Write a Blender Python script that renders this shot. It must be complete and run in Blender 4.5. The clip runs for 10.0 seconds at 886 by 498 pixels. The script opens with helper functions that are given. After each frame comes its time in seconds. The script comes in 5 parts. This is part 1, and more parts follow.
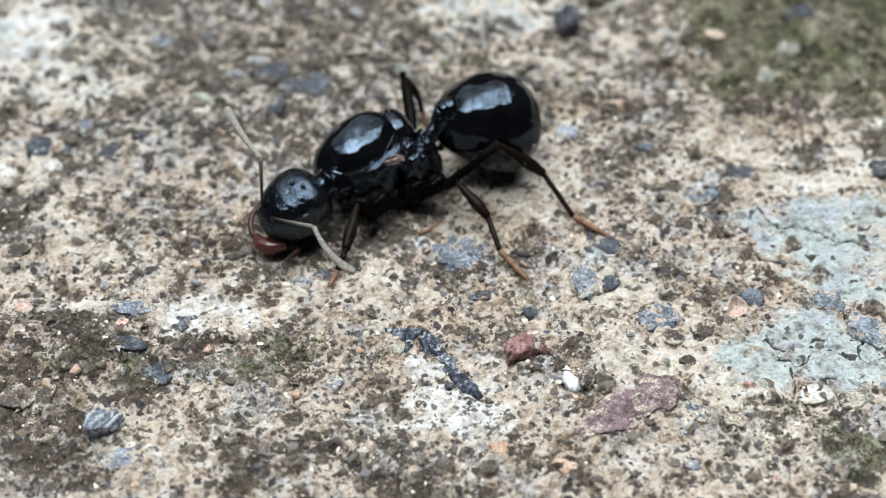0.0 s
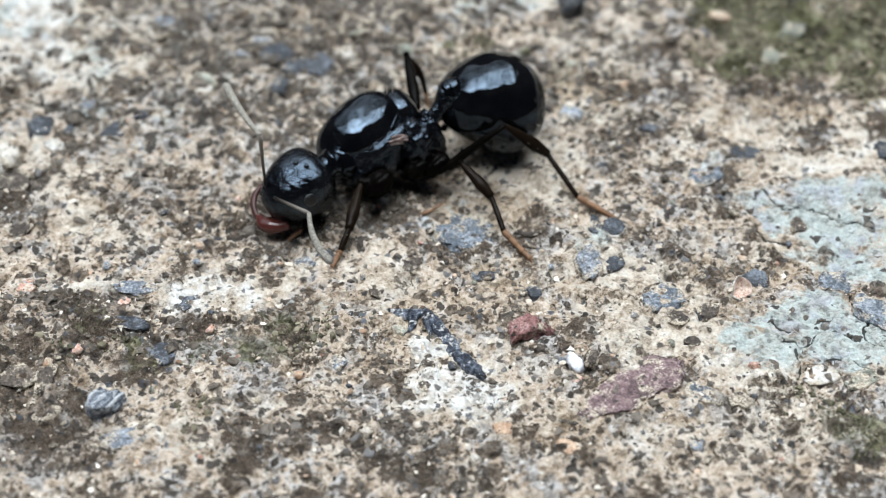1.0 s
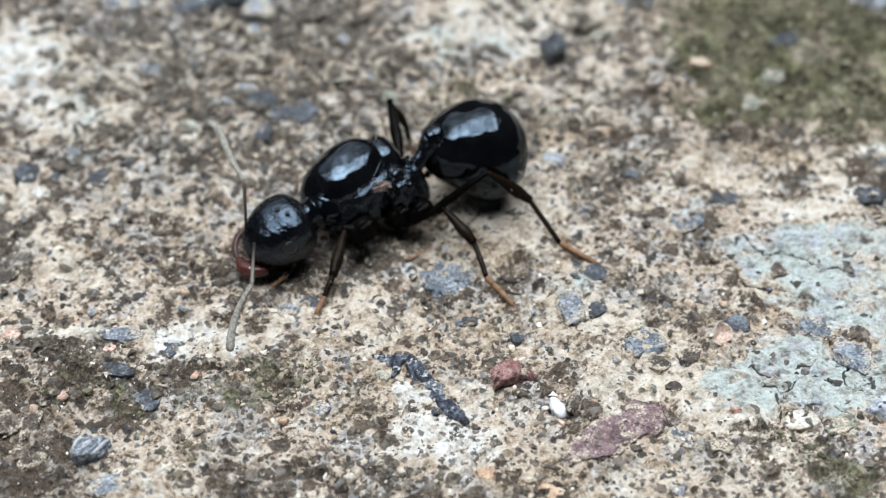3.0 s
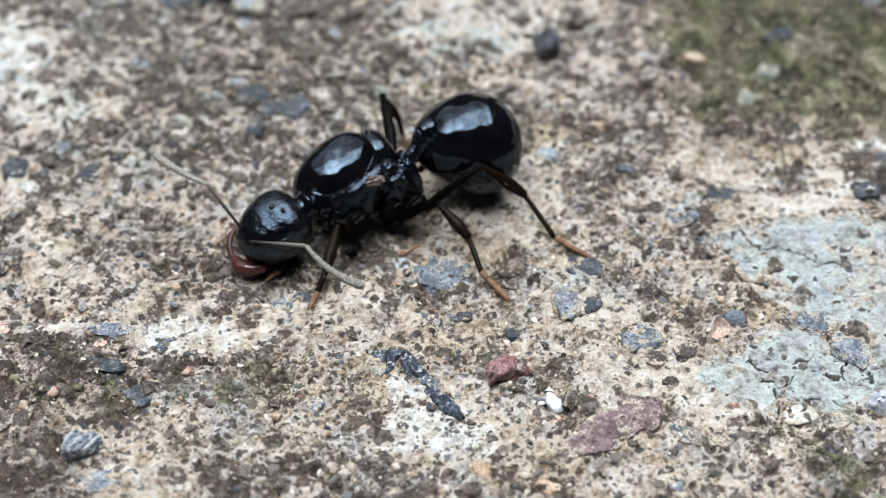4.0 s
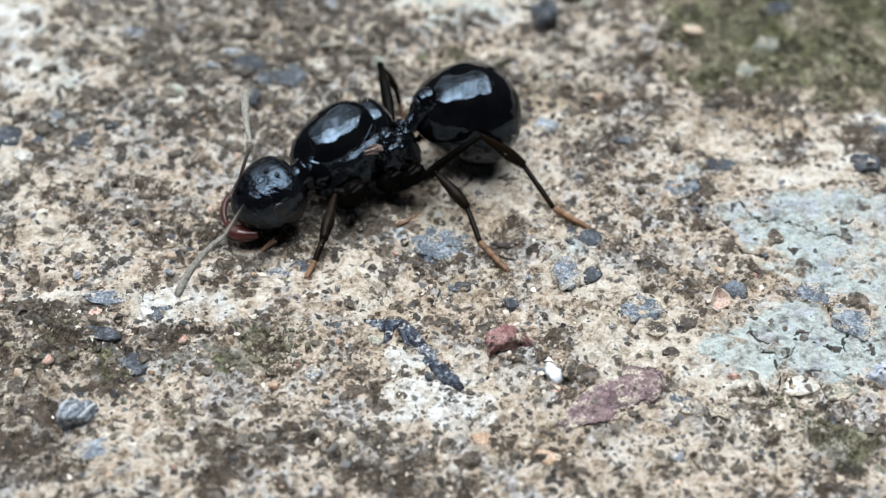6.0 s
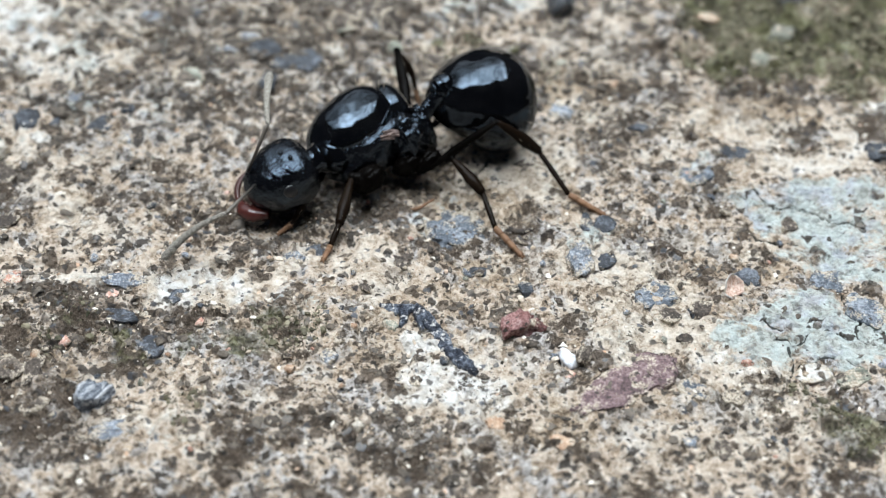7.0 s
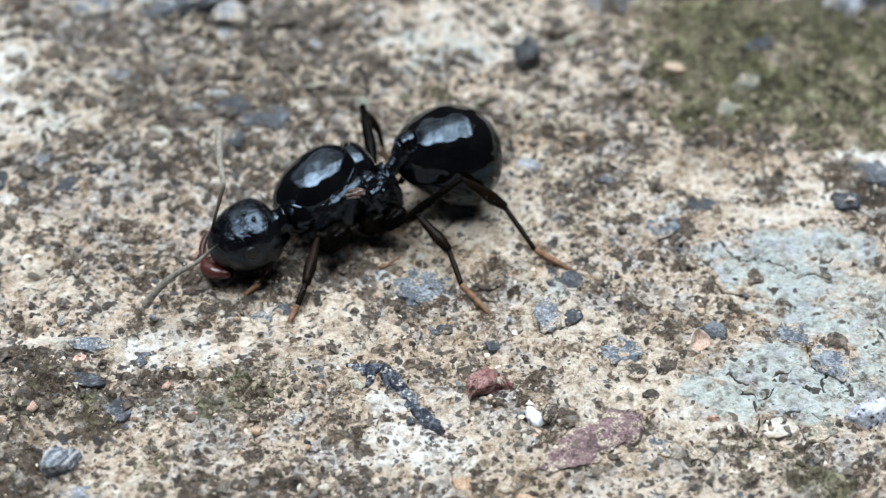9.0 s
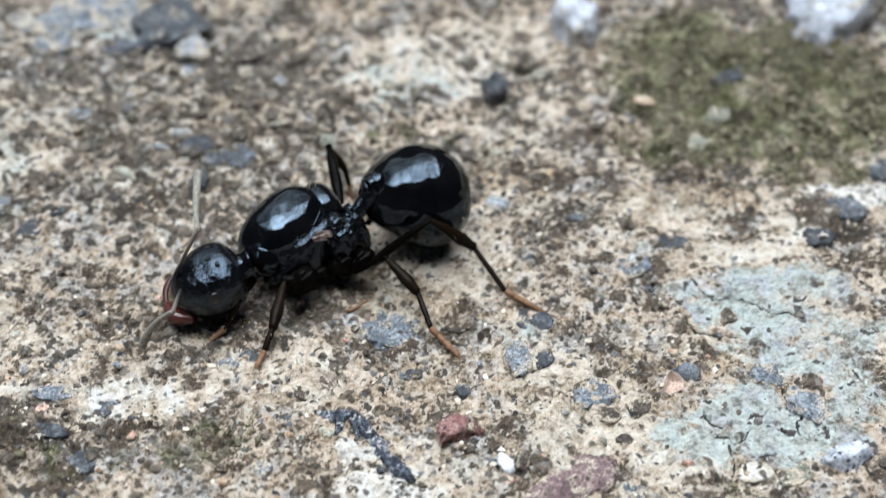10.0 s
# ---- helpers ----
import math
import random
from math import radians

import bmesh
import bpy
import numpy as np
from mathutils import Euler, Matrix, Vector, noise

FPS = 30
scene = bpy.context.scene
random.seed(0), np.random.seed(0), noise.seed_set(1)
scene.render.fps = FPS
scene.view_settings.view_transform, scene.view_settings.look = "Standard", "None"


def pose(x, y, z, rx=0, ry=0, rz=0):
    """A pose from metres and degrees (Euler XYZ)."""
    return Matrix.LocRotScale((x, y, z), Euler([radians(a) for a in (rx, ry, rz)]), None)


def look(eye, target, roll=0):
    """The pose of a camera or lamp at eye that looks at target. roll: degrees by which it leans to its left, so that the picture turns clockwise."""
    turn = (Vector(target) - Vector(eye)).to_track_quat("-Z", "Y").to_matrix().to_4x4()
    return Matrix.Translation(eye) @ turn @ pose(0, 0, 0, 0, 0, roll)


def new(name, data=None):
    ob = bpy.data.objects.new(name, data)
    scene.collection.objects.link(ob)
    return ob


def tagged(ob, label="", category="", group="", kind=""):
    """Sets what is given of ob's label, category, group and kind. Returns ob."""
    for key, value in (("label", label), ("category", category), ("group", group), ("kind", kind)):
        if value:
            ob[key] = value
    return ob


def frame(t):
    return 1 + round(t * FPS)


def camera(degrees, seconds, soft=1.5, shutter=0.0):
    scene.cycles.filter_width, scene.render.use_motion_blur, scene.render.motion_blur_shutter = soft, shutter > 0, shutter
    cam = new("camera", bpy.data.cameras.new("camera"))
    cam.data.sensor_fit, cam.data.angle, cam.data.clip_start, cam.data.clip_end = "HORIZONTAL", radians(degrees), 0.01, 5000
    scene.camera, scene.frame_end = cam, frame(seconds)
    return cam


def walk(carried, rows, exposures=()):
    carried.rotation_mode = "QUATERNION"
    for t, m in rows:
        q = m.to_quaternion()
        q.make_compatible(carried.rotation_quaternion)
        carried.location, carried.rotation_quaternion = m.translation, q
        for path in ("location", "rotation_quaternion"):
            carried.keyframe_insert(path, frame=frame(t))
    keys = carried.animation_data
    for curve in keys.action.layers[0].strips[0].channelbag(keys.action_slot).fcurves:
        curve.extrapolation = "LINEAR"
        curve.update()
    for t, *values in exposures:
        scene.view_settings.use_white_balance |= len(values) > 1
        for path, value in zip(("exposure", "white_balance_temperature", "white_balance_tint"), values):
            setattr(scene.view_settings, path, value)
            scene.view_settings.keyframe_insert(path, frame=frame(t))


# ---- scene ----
MM = 0.001

# camera and its path
cam = camera(25.26, 10.0, soft=1.1, shutter=0.4)
cam.data.dof.use_dof = True
cam.data.dof.focus_distance = 0.0551
cam.data.dof.aperture_fstop = 75.0
walk(cam, [
    (0, pose(0.000000, -0.043297, 0.039091, 47.923, -0.000, 0.000)),
    (0.5, pose(0.000123, -0.043228, 0.038958, 47.788, 0.060, 0.051)),
    (1, pose(-0.000085, -0.043261, 0.038760, 47.575, -0.069, 0.087)),
    (1.5, pose(0.000016, -0.043263, 0.039016, 47.729, -0.070, -0.012)),
    (2, pose(-0.000144, -0.043600, 0.038966, 48.128, -0.097, -0.020)),
    (2.5, pose(-0.000196, -0.043453, 0.038829, 48.297, -0.156, 0.011)),
    (3, pose(0.000006, -0.043462, 0.039170, 48.742, -0.240, -0.287)),
    (3.2, pose(-0.000100, -0.043362, 0.039058, 48.908, -0.275, -0.475)),
    (4.3, pose(-0.000428, -0.043298, 0.038445, 48.978, -0.674, -0.747)),
    (4.5, pose(-0.000556, -0.043319, 0.038442, 48.869, -0.895, -0.608)),
    (5, pose(-0.000621, -0.043072, 0.038241, 48.779, -1.083, -0.735)),
    (5.5, pose(-0.000495, -0.042961, 0.038234, 48.558, -1.093, -0.796)),
    (5.7, pose(-0.000668, -0.043078, 0.038037, 48.622, -1.097, -0.928)),
    (6.8, pose(-0.000952, -0.043637, 0.037622, 48.688, -1.286, -0.552)),
    (7, pose(-0.001049, -0.043519, 0.037955, 48.226, -1.327, -0.446)),
    (7.5, pose(-0.000656, -0.043123, 0.038102, 48.455, -1.106, -0.614)),
    (8, pose(-0.000391, -0.042974, 0.038553, 48.644, -0.966, -1.013)),
    (8.5, pose(-0.000255, -0.043185, 0.038743, 48.839, -0.738, -1.044)),
    (9, pose(-0.000178, -0.042946, 0.038838, 48.870, -0.726, -1.104)),
    (9.5, pose(-0.000046, -0.042486, 0.038298, 48.852, -0.919, -1.355)),
    (10, pose(-0.000172, -0.041647, 0.038984, 49.143, -0.911, -2.179)),
], exposures=[(0, -0.97), (10, -0.97)])

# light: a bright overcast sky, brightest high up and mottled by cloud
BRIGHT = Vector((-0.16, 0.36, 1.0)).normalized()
world = bpy.data.worlds.new("sky")
scene.world = world
world.use_nodes = True
wt = world.node_tree


def sky_node(kind, **values):
    nd = wt.nodes.new(kind)
    for key, value in values.items():
        nd.inputs[key.replace("_", " ")].default_value = value
    return nd


sky = wt.nodes.new("ShaderNodeTexSky")
sky.sky_type = "NISHITA"
sky.sun_disc = False
sky.sun_elevation = radians(66)
sky.sun_rotation = radians(-40)
sky.dust_density = 3.0
clear = wt.nodes.new("ShaderNodeVectorMath")
clear.operation = "SCALE"
clear.inputs["Scale"].default_value = 0.018
wt.links.new(sky.outputs[0], clear.inputs[0])
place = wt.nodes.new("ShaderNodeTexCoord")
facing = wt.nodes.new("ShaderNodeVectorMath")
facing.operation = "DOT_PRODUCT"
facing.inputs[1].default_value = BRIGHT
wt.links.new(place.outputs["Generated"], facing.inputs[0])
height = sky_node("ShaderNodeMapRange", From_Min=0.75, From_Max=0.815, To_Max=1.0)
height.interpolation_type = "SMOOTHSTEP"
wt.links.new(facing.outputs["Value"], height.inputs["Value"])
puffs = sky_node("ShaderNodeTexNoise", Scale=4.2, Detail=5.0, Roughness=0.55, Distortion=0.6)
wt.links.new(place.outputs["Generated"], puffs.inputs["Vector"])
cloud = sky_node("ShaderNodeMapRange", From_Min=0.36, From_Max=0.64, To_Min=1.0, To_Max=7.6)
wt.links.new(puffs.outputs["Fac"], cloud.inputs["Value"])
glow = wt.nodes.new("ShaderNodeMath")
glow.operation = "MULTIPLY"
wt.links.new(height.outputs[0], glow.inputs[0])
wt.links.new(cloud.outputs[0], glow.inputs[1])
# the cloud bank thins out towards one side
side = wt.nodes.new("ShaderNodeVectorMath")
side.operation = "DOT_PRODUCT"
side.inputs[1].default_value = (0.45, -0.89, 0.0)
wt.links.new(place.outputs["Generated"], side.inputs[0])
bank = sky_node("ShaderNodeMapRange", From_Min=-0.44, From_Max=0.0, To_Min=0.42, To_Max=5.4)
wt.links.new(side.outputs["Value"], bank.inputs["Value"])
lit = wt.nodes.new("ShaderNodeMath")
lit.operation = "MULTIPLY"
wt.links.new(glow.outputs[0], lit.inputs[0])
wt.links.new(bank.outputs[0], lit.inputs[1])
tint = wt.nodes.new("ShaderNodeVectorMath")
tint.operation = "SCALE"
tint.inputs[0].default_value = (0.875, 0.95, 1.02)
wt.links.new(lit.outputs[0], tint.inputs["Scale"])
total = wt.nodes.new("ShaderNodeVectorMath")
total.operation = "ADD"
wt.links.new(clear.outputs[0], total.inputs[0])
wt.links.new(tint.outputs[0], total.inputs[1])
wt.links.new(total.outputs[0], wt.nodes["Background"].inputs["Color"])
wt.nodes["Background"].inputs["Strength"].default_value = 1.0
sun_data = bpy.data.lights.new("sun", "SUN")
sun_data.energy = 0.8
sun_data.angle = radians(45)
sun_data.color = (0.875, 0.95, 1.0)
sun = new("sun", sun_data)
sun.matrix_world = look(BRIGHT, (0, 0, 0))


# ---- materials ----
class Nodes:
    """Short writing for node trees; coordinates are millimetres."""

    def __init__(self, name, rough=0.7, spec=0.4):
        self.mat = bpy.data.materials.new(name)
        self.mat.use_nodes = True
        self.t = self.mat.node_tree
        self.bsdf = self.t.nodes["Principled BSDF"]
        self.bsdf.inputs["Roughness"].default_value = rough
        self.bsdf.inputs["Specular IOR Level"].default_value = spec
        tc = self.t.nodes.new("ShaderNodeTexCoord")
        sc = self.t.nodes.new("ShaderNodeVectorMath")
        sc.operation = "SCALE"
        sc.inputs["Scale"].default_value = 1000.0
        self.t.links.new(tc.outputs["Object"], sc.inputs[0])
        self.co = sc.outputs[0]

    def put(self, socket, value):
        if isinstance(value, bpy.types.NodeSocket):
            self.t.links.new(value, socket)
        elif isinstance(value, tuple) and len(value) == 3 and socket.type == "RGBA":
            socket.default_value = (*value, 1.0)
        else:
            socket.default_value = value

    def noise(self, scale, detail=5.0, rough=0.55, vec=None, distort=0.0):
        nd = self.t.nodes.new("ShaderNodeTexNoise")
        self.put(nd.inputs["Vector"], vec or self.co)
        nd.inputs["Scale"].default_value = scale
        nd.inputs["Detail"].default_value = detail
        nd.inputs["Roughness"].default_value = rough
        nd.inputs["Distortion"].default_value = distort
        return nd.outputs["Fac"]

    def warp(self, scale, amount):
        nd = self.t.nodes.new("ShaderNodeTexNoise")
        self.put(nd.inputs["Vector"], self.co)
        nd.inputs["Scale"].default_value = scale
        a = self.vec("SUBTRACT", nd.outputs["Color"], (0.5, 0.5, 0.5))
        b = self.t.nodes.new("ShaderNodeVectorMath")
        b.operation = "SCALE"
        b.inputs["Scale"].default_value = amount
        self.put(b.inputs[0], a)
        return self.vec("ADD", self.co, b.outputs[0])

    def vec(self, op, a, b):
        nd = self.t.nodes.new("ShaderNodeVectorMath")
        nd.operation = op
        self.put(nd.inputs[0], a)
        self.put(nd.inputs[1], b)
        return nd.outputs[0]

    def cells(self, scale, vec=None):
        nd = self.t.nodes.new("ShaderNodeTexVoronoi")
        self.put(nd.inputs["Vector"], vec or self.co)
        nd.inputs["Scale"].default_value = scale
        sep = self.t.nodes.new("ShaderNodeSeparateColor")
        self.put(sep.inputs[0], nd.outputs["Color"])
        return nd.outputs["Distance"], sep.outputs[0], sep.outputs[1]

    def math(self, op, a, b=0.0, clamp=False):
        nd = self.t.nodes.new("ShaderNodeMath")
        nd.operation = op
        nd.use_clamp = clamp
        self.put(nd.inputs[0], a)
        self.put(nd.inputs[1], b)
        return nd.outputs[0]

    def step(self, value, lo, hi):
        nd = self.t.nodes.new("ShaderNodeMapRange")
        nd.interpolation_type = "SMOOTHSTEP"
        self.put(nd.inputs["Value"], value)
        nd.inputs["From Min"].default_value = lo
        nd.inputs["From Max"].default_value = hi
        return nd.outputs["Result"]

    def ramp(self, fac, *stops):
        nd = self.t.nodes.new("ShaderNodeValToRGB")
        els = nd.color_ramp.elements
        while len(els) < len(stops):
            els.new(0.5)
        for e, (p, c) in zip(els, stops):
            e.position, e.color = p, (*c, 1.0)
        self.put(nd.inputs[0], fac)
        return nd.outputs[0]

    def mix(self, fac, a, b):
        nd = self.t.nodes.new("ShaderNodeMix")
        nd.data_type = "RGBA"
        self.put(nd.inputs[0], fac)
        self.put(nd.inputs[6], a)
        self.put(nd.inputs[7], b)
        return nd.outputs[2]

    def attr(self, name):
        nd = self.t.nodes.new("ShaderNodeAttribute")
        nd.attribute_name = name
        return nd.outputs["Fac"]

    def random(self):
        return self.t.nodes.new("ShaderNodeObjectInfo").outputs["Random"]

    def island(self):
        return self.t.nodes.new("ShaderNodeNewGeometry").outputs["Random Per Island"]

    def bump(self, height, strength=0.5, dist=0.03):
        nd = self.t.nodes.new("ShaderNodeBump")
        nd.inputs["Strength"].default_value = strength
        nd.inputs["Distance"].default_value = dist * MM
        self.put(nd.inputs["Height"], height)
        self.put(self.bsdf.inputs["Normal"], nd.outputs[0])

    def colour(self, value):
        self.put(self.bsdf.inputs["Base Color"], value)
        return self


def concrete_material():
    m = Nodes("weathered_concrete", rough=0.85, spec=0.25)
    n1, n2, n3, n4 = m.noise(0.5, 5), m.noise(1.9, 8, 0.62), m.noise(6.5, 6, 0.62), m.noise(19.0, 4, 0.62)
    moss, soil, pale, lich, rust, ash = (m.attr(k) for k in ("moss", "soil", "pale", "lichen", "rust", "ash"))

    def over(mask, jitter, amount, lo, hi):
        """A mask with a ragged edge."""
        return m.step(m.math("ADD", mask, m.math("MULTIPLY", m.math("SUBTRACT", jitter, 0.5), amount)), lo, hi)

    # sand grains in two sizes, each with a tone of its own
    e1, q1, h1 = m.cells(5.2, m.warp(5.0, 0.16))
    e2, q2, h2 = m.cells(10.5, m.warp(9.0, 0.09))
    own = m.math("ADD", m.math("MULTIPLY", q1, 0.075), m.math("MULTIPLY", q2, 0.055))
    lump = m.attr("lump")
    tone = m.math("ADD", m.math("MULTIPLY", n2, 0.36), m.math("ADD", m.math("MULTIPLY", n3, 0.24), m.math("MULTIPLY", n4, 0.11)))
    tone = m.math("ADD", m.math("ADD", tone, 0.074), m.math("ADD", own, m.math("MULTIPLY", lump, 0.035)))
    base = m.ramp(tone, (0.385, (0.19, 0.142, 0.100)), (0.435, (0.43, 0.332, 0.242)), (0.49, (0.62, 0.51, 0.405)), (0.57, (0.75, 0.665, 0.565)))
    grey = m.ramp(tone, (0.40, (0.058, 0.054, 0.051)), (0.46, (0.27, 0.247, 0.225)), (0.51, (0.45, 0.423, 0.40)), (0.58, (0.67, 0.645, 0.63)))
    base = m.mix(m.math("MULTIPLY", over(n1, n2, 0.8, 0.49, 0.60), 0.9), base, grey)
    base = m.mix(over(ash, n2, 1.8, 0.25, 0.85), base, grey)
    base = m.mix(m.math("MULTIPLY", rust, 0.8), base, m.ramp(tone, (0.39, (0.116, 0.076, 0.040)), (0.48, (0.374, 0.271, 0.169)), (0.60, (0.605, 0.490, 0.347))))
    pale_c = m.ramp(tone, (0.37, (0.24, 0.19, 0.145)), (0.43, (0.52, 0.43, 0.335)), (0.49, (0.69, 0.60, 0.49)), (0.58, (0.79, 0.72, 0.625)))
    white_c = m.ramp(tone, (0.38, (0.33, 0.30, 0.26)), (0.44, (0.62, 0.585, 0.53)), (0.50, (0.80, 0.775, 0.73)), (0.58, (0.87, 0.86, 0.83)))
    pale_c = m.mix(over(pale, n2, 0.9, 0.80, 1.15), pale_c, white_c)
    base = m.mix(m.math("MULTIPLY", over(pale, m.math("ADD", m.math("MULTIPLY", n2, 0.6), m.math("MULTIPLY", n3, 0.4)), 1.8, 0.18, 0.85), 0.92), base, pale_c)
    lt = m.math("ADD", m.math("MULTIPLY", tone, 0.7), 0.15)
    lich_c = m.ramp(lt, (0.39, (0.12, 0.125, 0.11)), (0.44, (0.31, 0.35, 0.33)), (0.49, (0.48, 0.535, 0.51)), (0.57, (0.66, 0.715, 0.685)))
    blue = m.ramp(lt, (0.39, (0.12, 0.13, 0.15)), (0.455, (0.33, 0.365, 0.41)), (0.56, (0.60, 0.635, 0.685)))
    lich_c = m.mix(m.math("MULTIPLY", m.step(m.noise(0.9, 5, 0.6), 0.52, 0.64), 0.85), lich_c, blue)
    big = m.noise(0.75, 6, 0.65)
    patchy = over(lich, m.math("ADD", m.math("MULTIPLY", big, 0.65), m.math("MULTIPLY", n3, 0.35)), 4.6, 0.35, 1.0)
    base = m.mix(m.math("MULTIPLY", patchy, m.math("ADD", 0.76, m.math("MULTIPLY", m.step(n2, 0.40, 0.60), 0.22))), base, lich_c)
    # soil colour; under the ant it also paints in the body's shade
    soil_shade_c = m.ramp(tone, (0.40, (0.042, 0.035, 0.030)), (0.46, (0.165, 0.137, 0.116)), (0.525, (0.33, 0.282, 0.240)), (0.61, (0.62, 0.56, 0.49)))
    base = m.mix(over(soil, n3, 2.4, 0.22, 0.95), base, soil_shade_c)
    # ragged dark spots: pits and dark sand, in three sizes
    keep = m.math("SUBTRACT", 1.0, m.math("MULTIPLY", lich, 0.5))
    crowd = m.math("ADD", m.math("MULTIPLY", m.math("SUBTRACT", m.noise(0.62, 3), 0.5), 0.72), m.math("MULTIPLY", soil, 0.11))
    crowd = m.math("SUBTRACT", crowd, m.math("MULTIPLY", m.math("ADD", pale, lich), 0.065))
    b1 = m.step(m.math("ADD", m.noise(2.3, 7, 0.6, m.warp(3.0, 0.3)), crowd), 0.585, 0.625)
    b2 = m.step(m.math("ADD", m.noise(5.2, 6, 0.6), crowd), 0.58, 0.62)
    b3 = m.step(m.math("ADD", m.noise(11.0, 4, 0.6), crowd), 0.605, 0.655)
    d1, r1, g1 = m.cells(3.4, m.warp(6.0, 0.22))
    s1 = m.math("MULTIPLY", m.step(d1, 0.44, 0.28), m.step(m.math("SUBTRACT", r1, m.math("MULTIPLY", soil, 0.3)), 0.24, 0.20))
    dark = m.ramp(m.math("ADD", m.math("MULTIPLY", n4, 0.7), m.math("MULTIPLY", n1, 0.3)), (0.38, (0.036, 0.026, 0.018)), (0.52, (0.115, 0.085, 0.062)), (0.66, (0.24, 0.19, 0.145)))
    ink = m.ramp(g1, (0.0, (0.030, 0.028, 0.027)), (0.6, (0.075, 0.068, 0.062)), (1.0, (0.13, 0.145, 0.17)))
    b0 = m.step(m.math("ADD", m.noise(1.9, 3, 0.45, m.warp(6.0, 0.16)), m.math("ADD", m.math("MULTIPLY", ash, 0.125), m.math("SUBTRACT", m.math("MULTIPLY", soil, 0.14), m.math("MULTIPLY", pale, 0.08)))), 0.63, 0.67)
    base = m.mix(m.math("MULTIPLY", b0, 0.95), base, m.mix(n4, (0.026, 0.022, 0.019), (0.10, 0.084, 0.070)))
    base = m.mix(m.math("MULTIPLY", m.step(m.attr("grit"), 0.18, 0.5), 0.82), base, m.ramp(m.math("ADD", m.math("MULTIPLY", n3, 0.6), m.math("MULTIPLY", q1, 0.3)), (0.34, (0.030, 0.023, 0.018)), (0.46, (0.085, 0.064, 0.048)), (0.60, (0.20, 0.158, 0.122))))
    for mask, c, f in ((b1, dark, 0.8), (b2, dark, 0.85), (b3, dark, 0.5), (s1, ink, 0.85)):
        base = m.mix(m.math("MULTIPLY", m.math("MULTIPLY", mask, f), keep), base, c)
    base = m.mix(m.math("MULTIPLY", m.step(m.math("ADD", m.attr("crack"), m.math("MULTIPLY", m.math("SUBTRACT", n3, 0.5), 0.5)), 0.30, 0.58), 0.92), base, (0.035, 0.036, 0.03))
    clump = m.math("ADD", m.math("MULTIPLY", tone, 0.55), m.math("MULTIPLY", m.noise(1.15, 4, 0.6, None, 0.8), 0.45))
    moss_c = m.ramp(clump, (0.40, (0.032, 0.030, 0.018)), (0.465, (0.062, 0.060, 0.028)), (0.52, (0.145, 0.142, 0.064)), (0.60, (0.37, 0.36, 0.235)))
    moss_c = m.mix(m.math("MULTIPLY", m.step(m.noise(0.55, 4, 0.6), 0.50, 0.64), 0.55), moss_c, m.ramp(clump, (0.40, (0.034, 0.026, 0.018)), (0.50, (0.135, 0.11, 0.078)), (0.60, (0.36, 0.32, 0.24))))
    base = m.mix(m.math("MULTIPLY", over(moss, m.math("ADD", m.math("MULTIPLY", n1, 0.5), m.math("MULTIPLY", n2, 0.5)), 3.6, 0.38, 0.95), 0.9), base, moss_c)
    m.colour(base)
    rel = m.math("ADD", m.math("MULTIPLY", n3, 0.8), m.math("ADD", m.math("MULTIPLY", n2, 0.9), m.math("MULTIPLY", n4, 0.28)))
    pit = m.math("MULTIPLY", m.math("ADD", b1, m.math("ADD", b2, m.math("MULTIPLY", b3, 0.5))), keep)
    rel = m.math("SUBTRACT", rel, m.math("ADD", m.math("MULTIPLY", pit, 0.22), m.math("ADD", m.math("MULTIPLY", e1, 0.35), m.math("MULTIPLY", e2, 0.18))))
    m.bump(rel, 1.0, 0.22)
    return m.mat


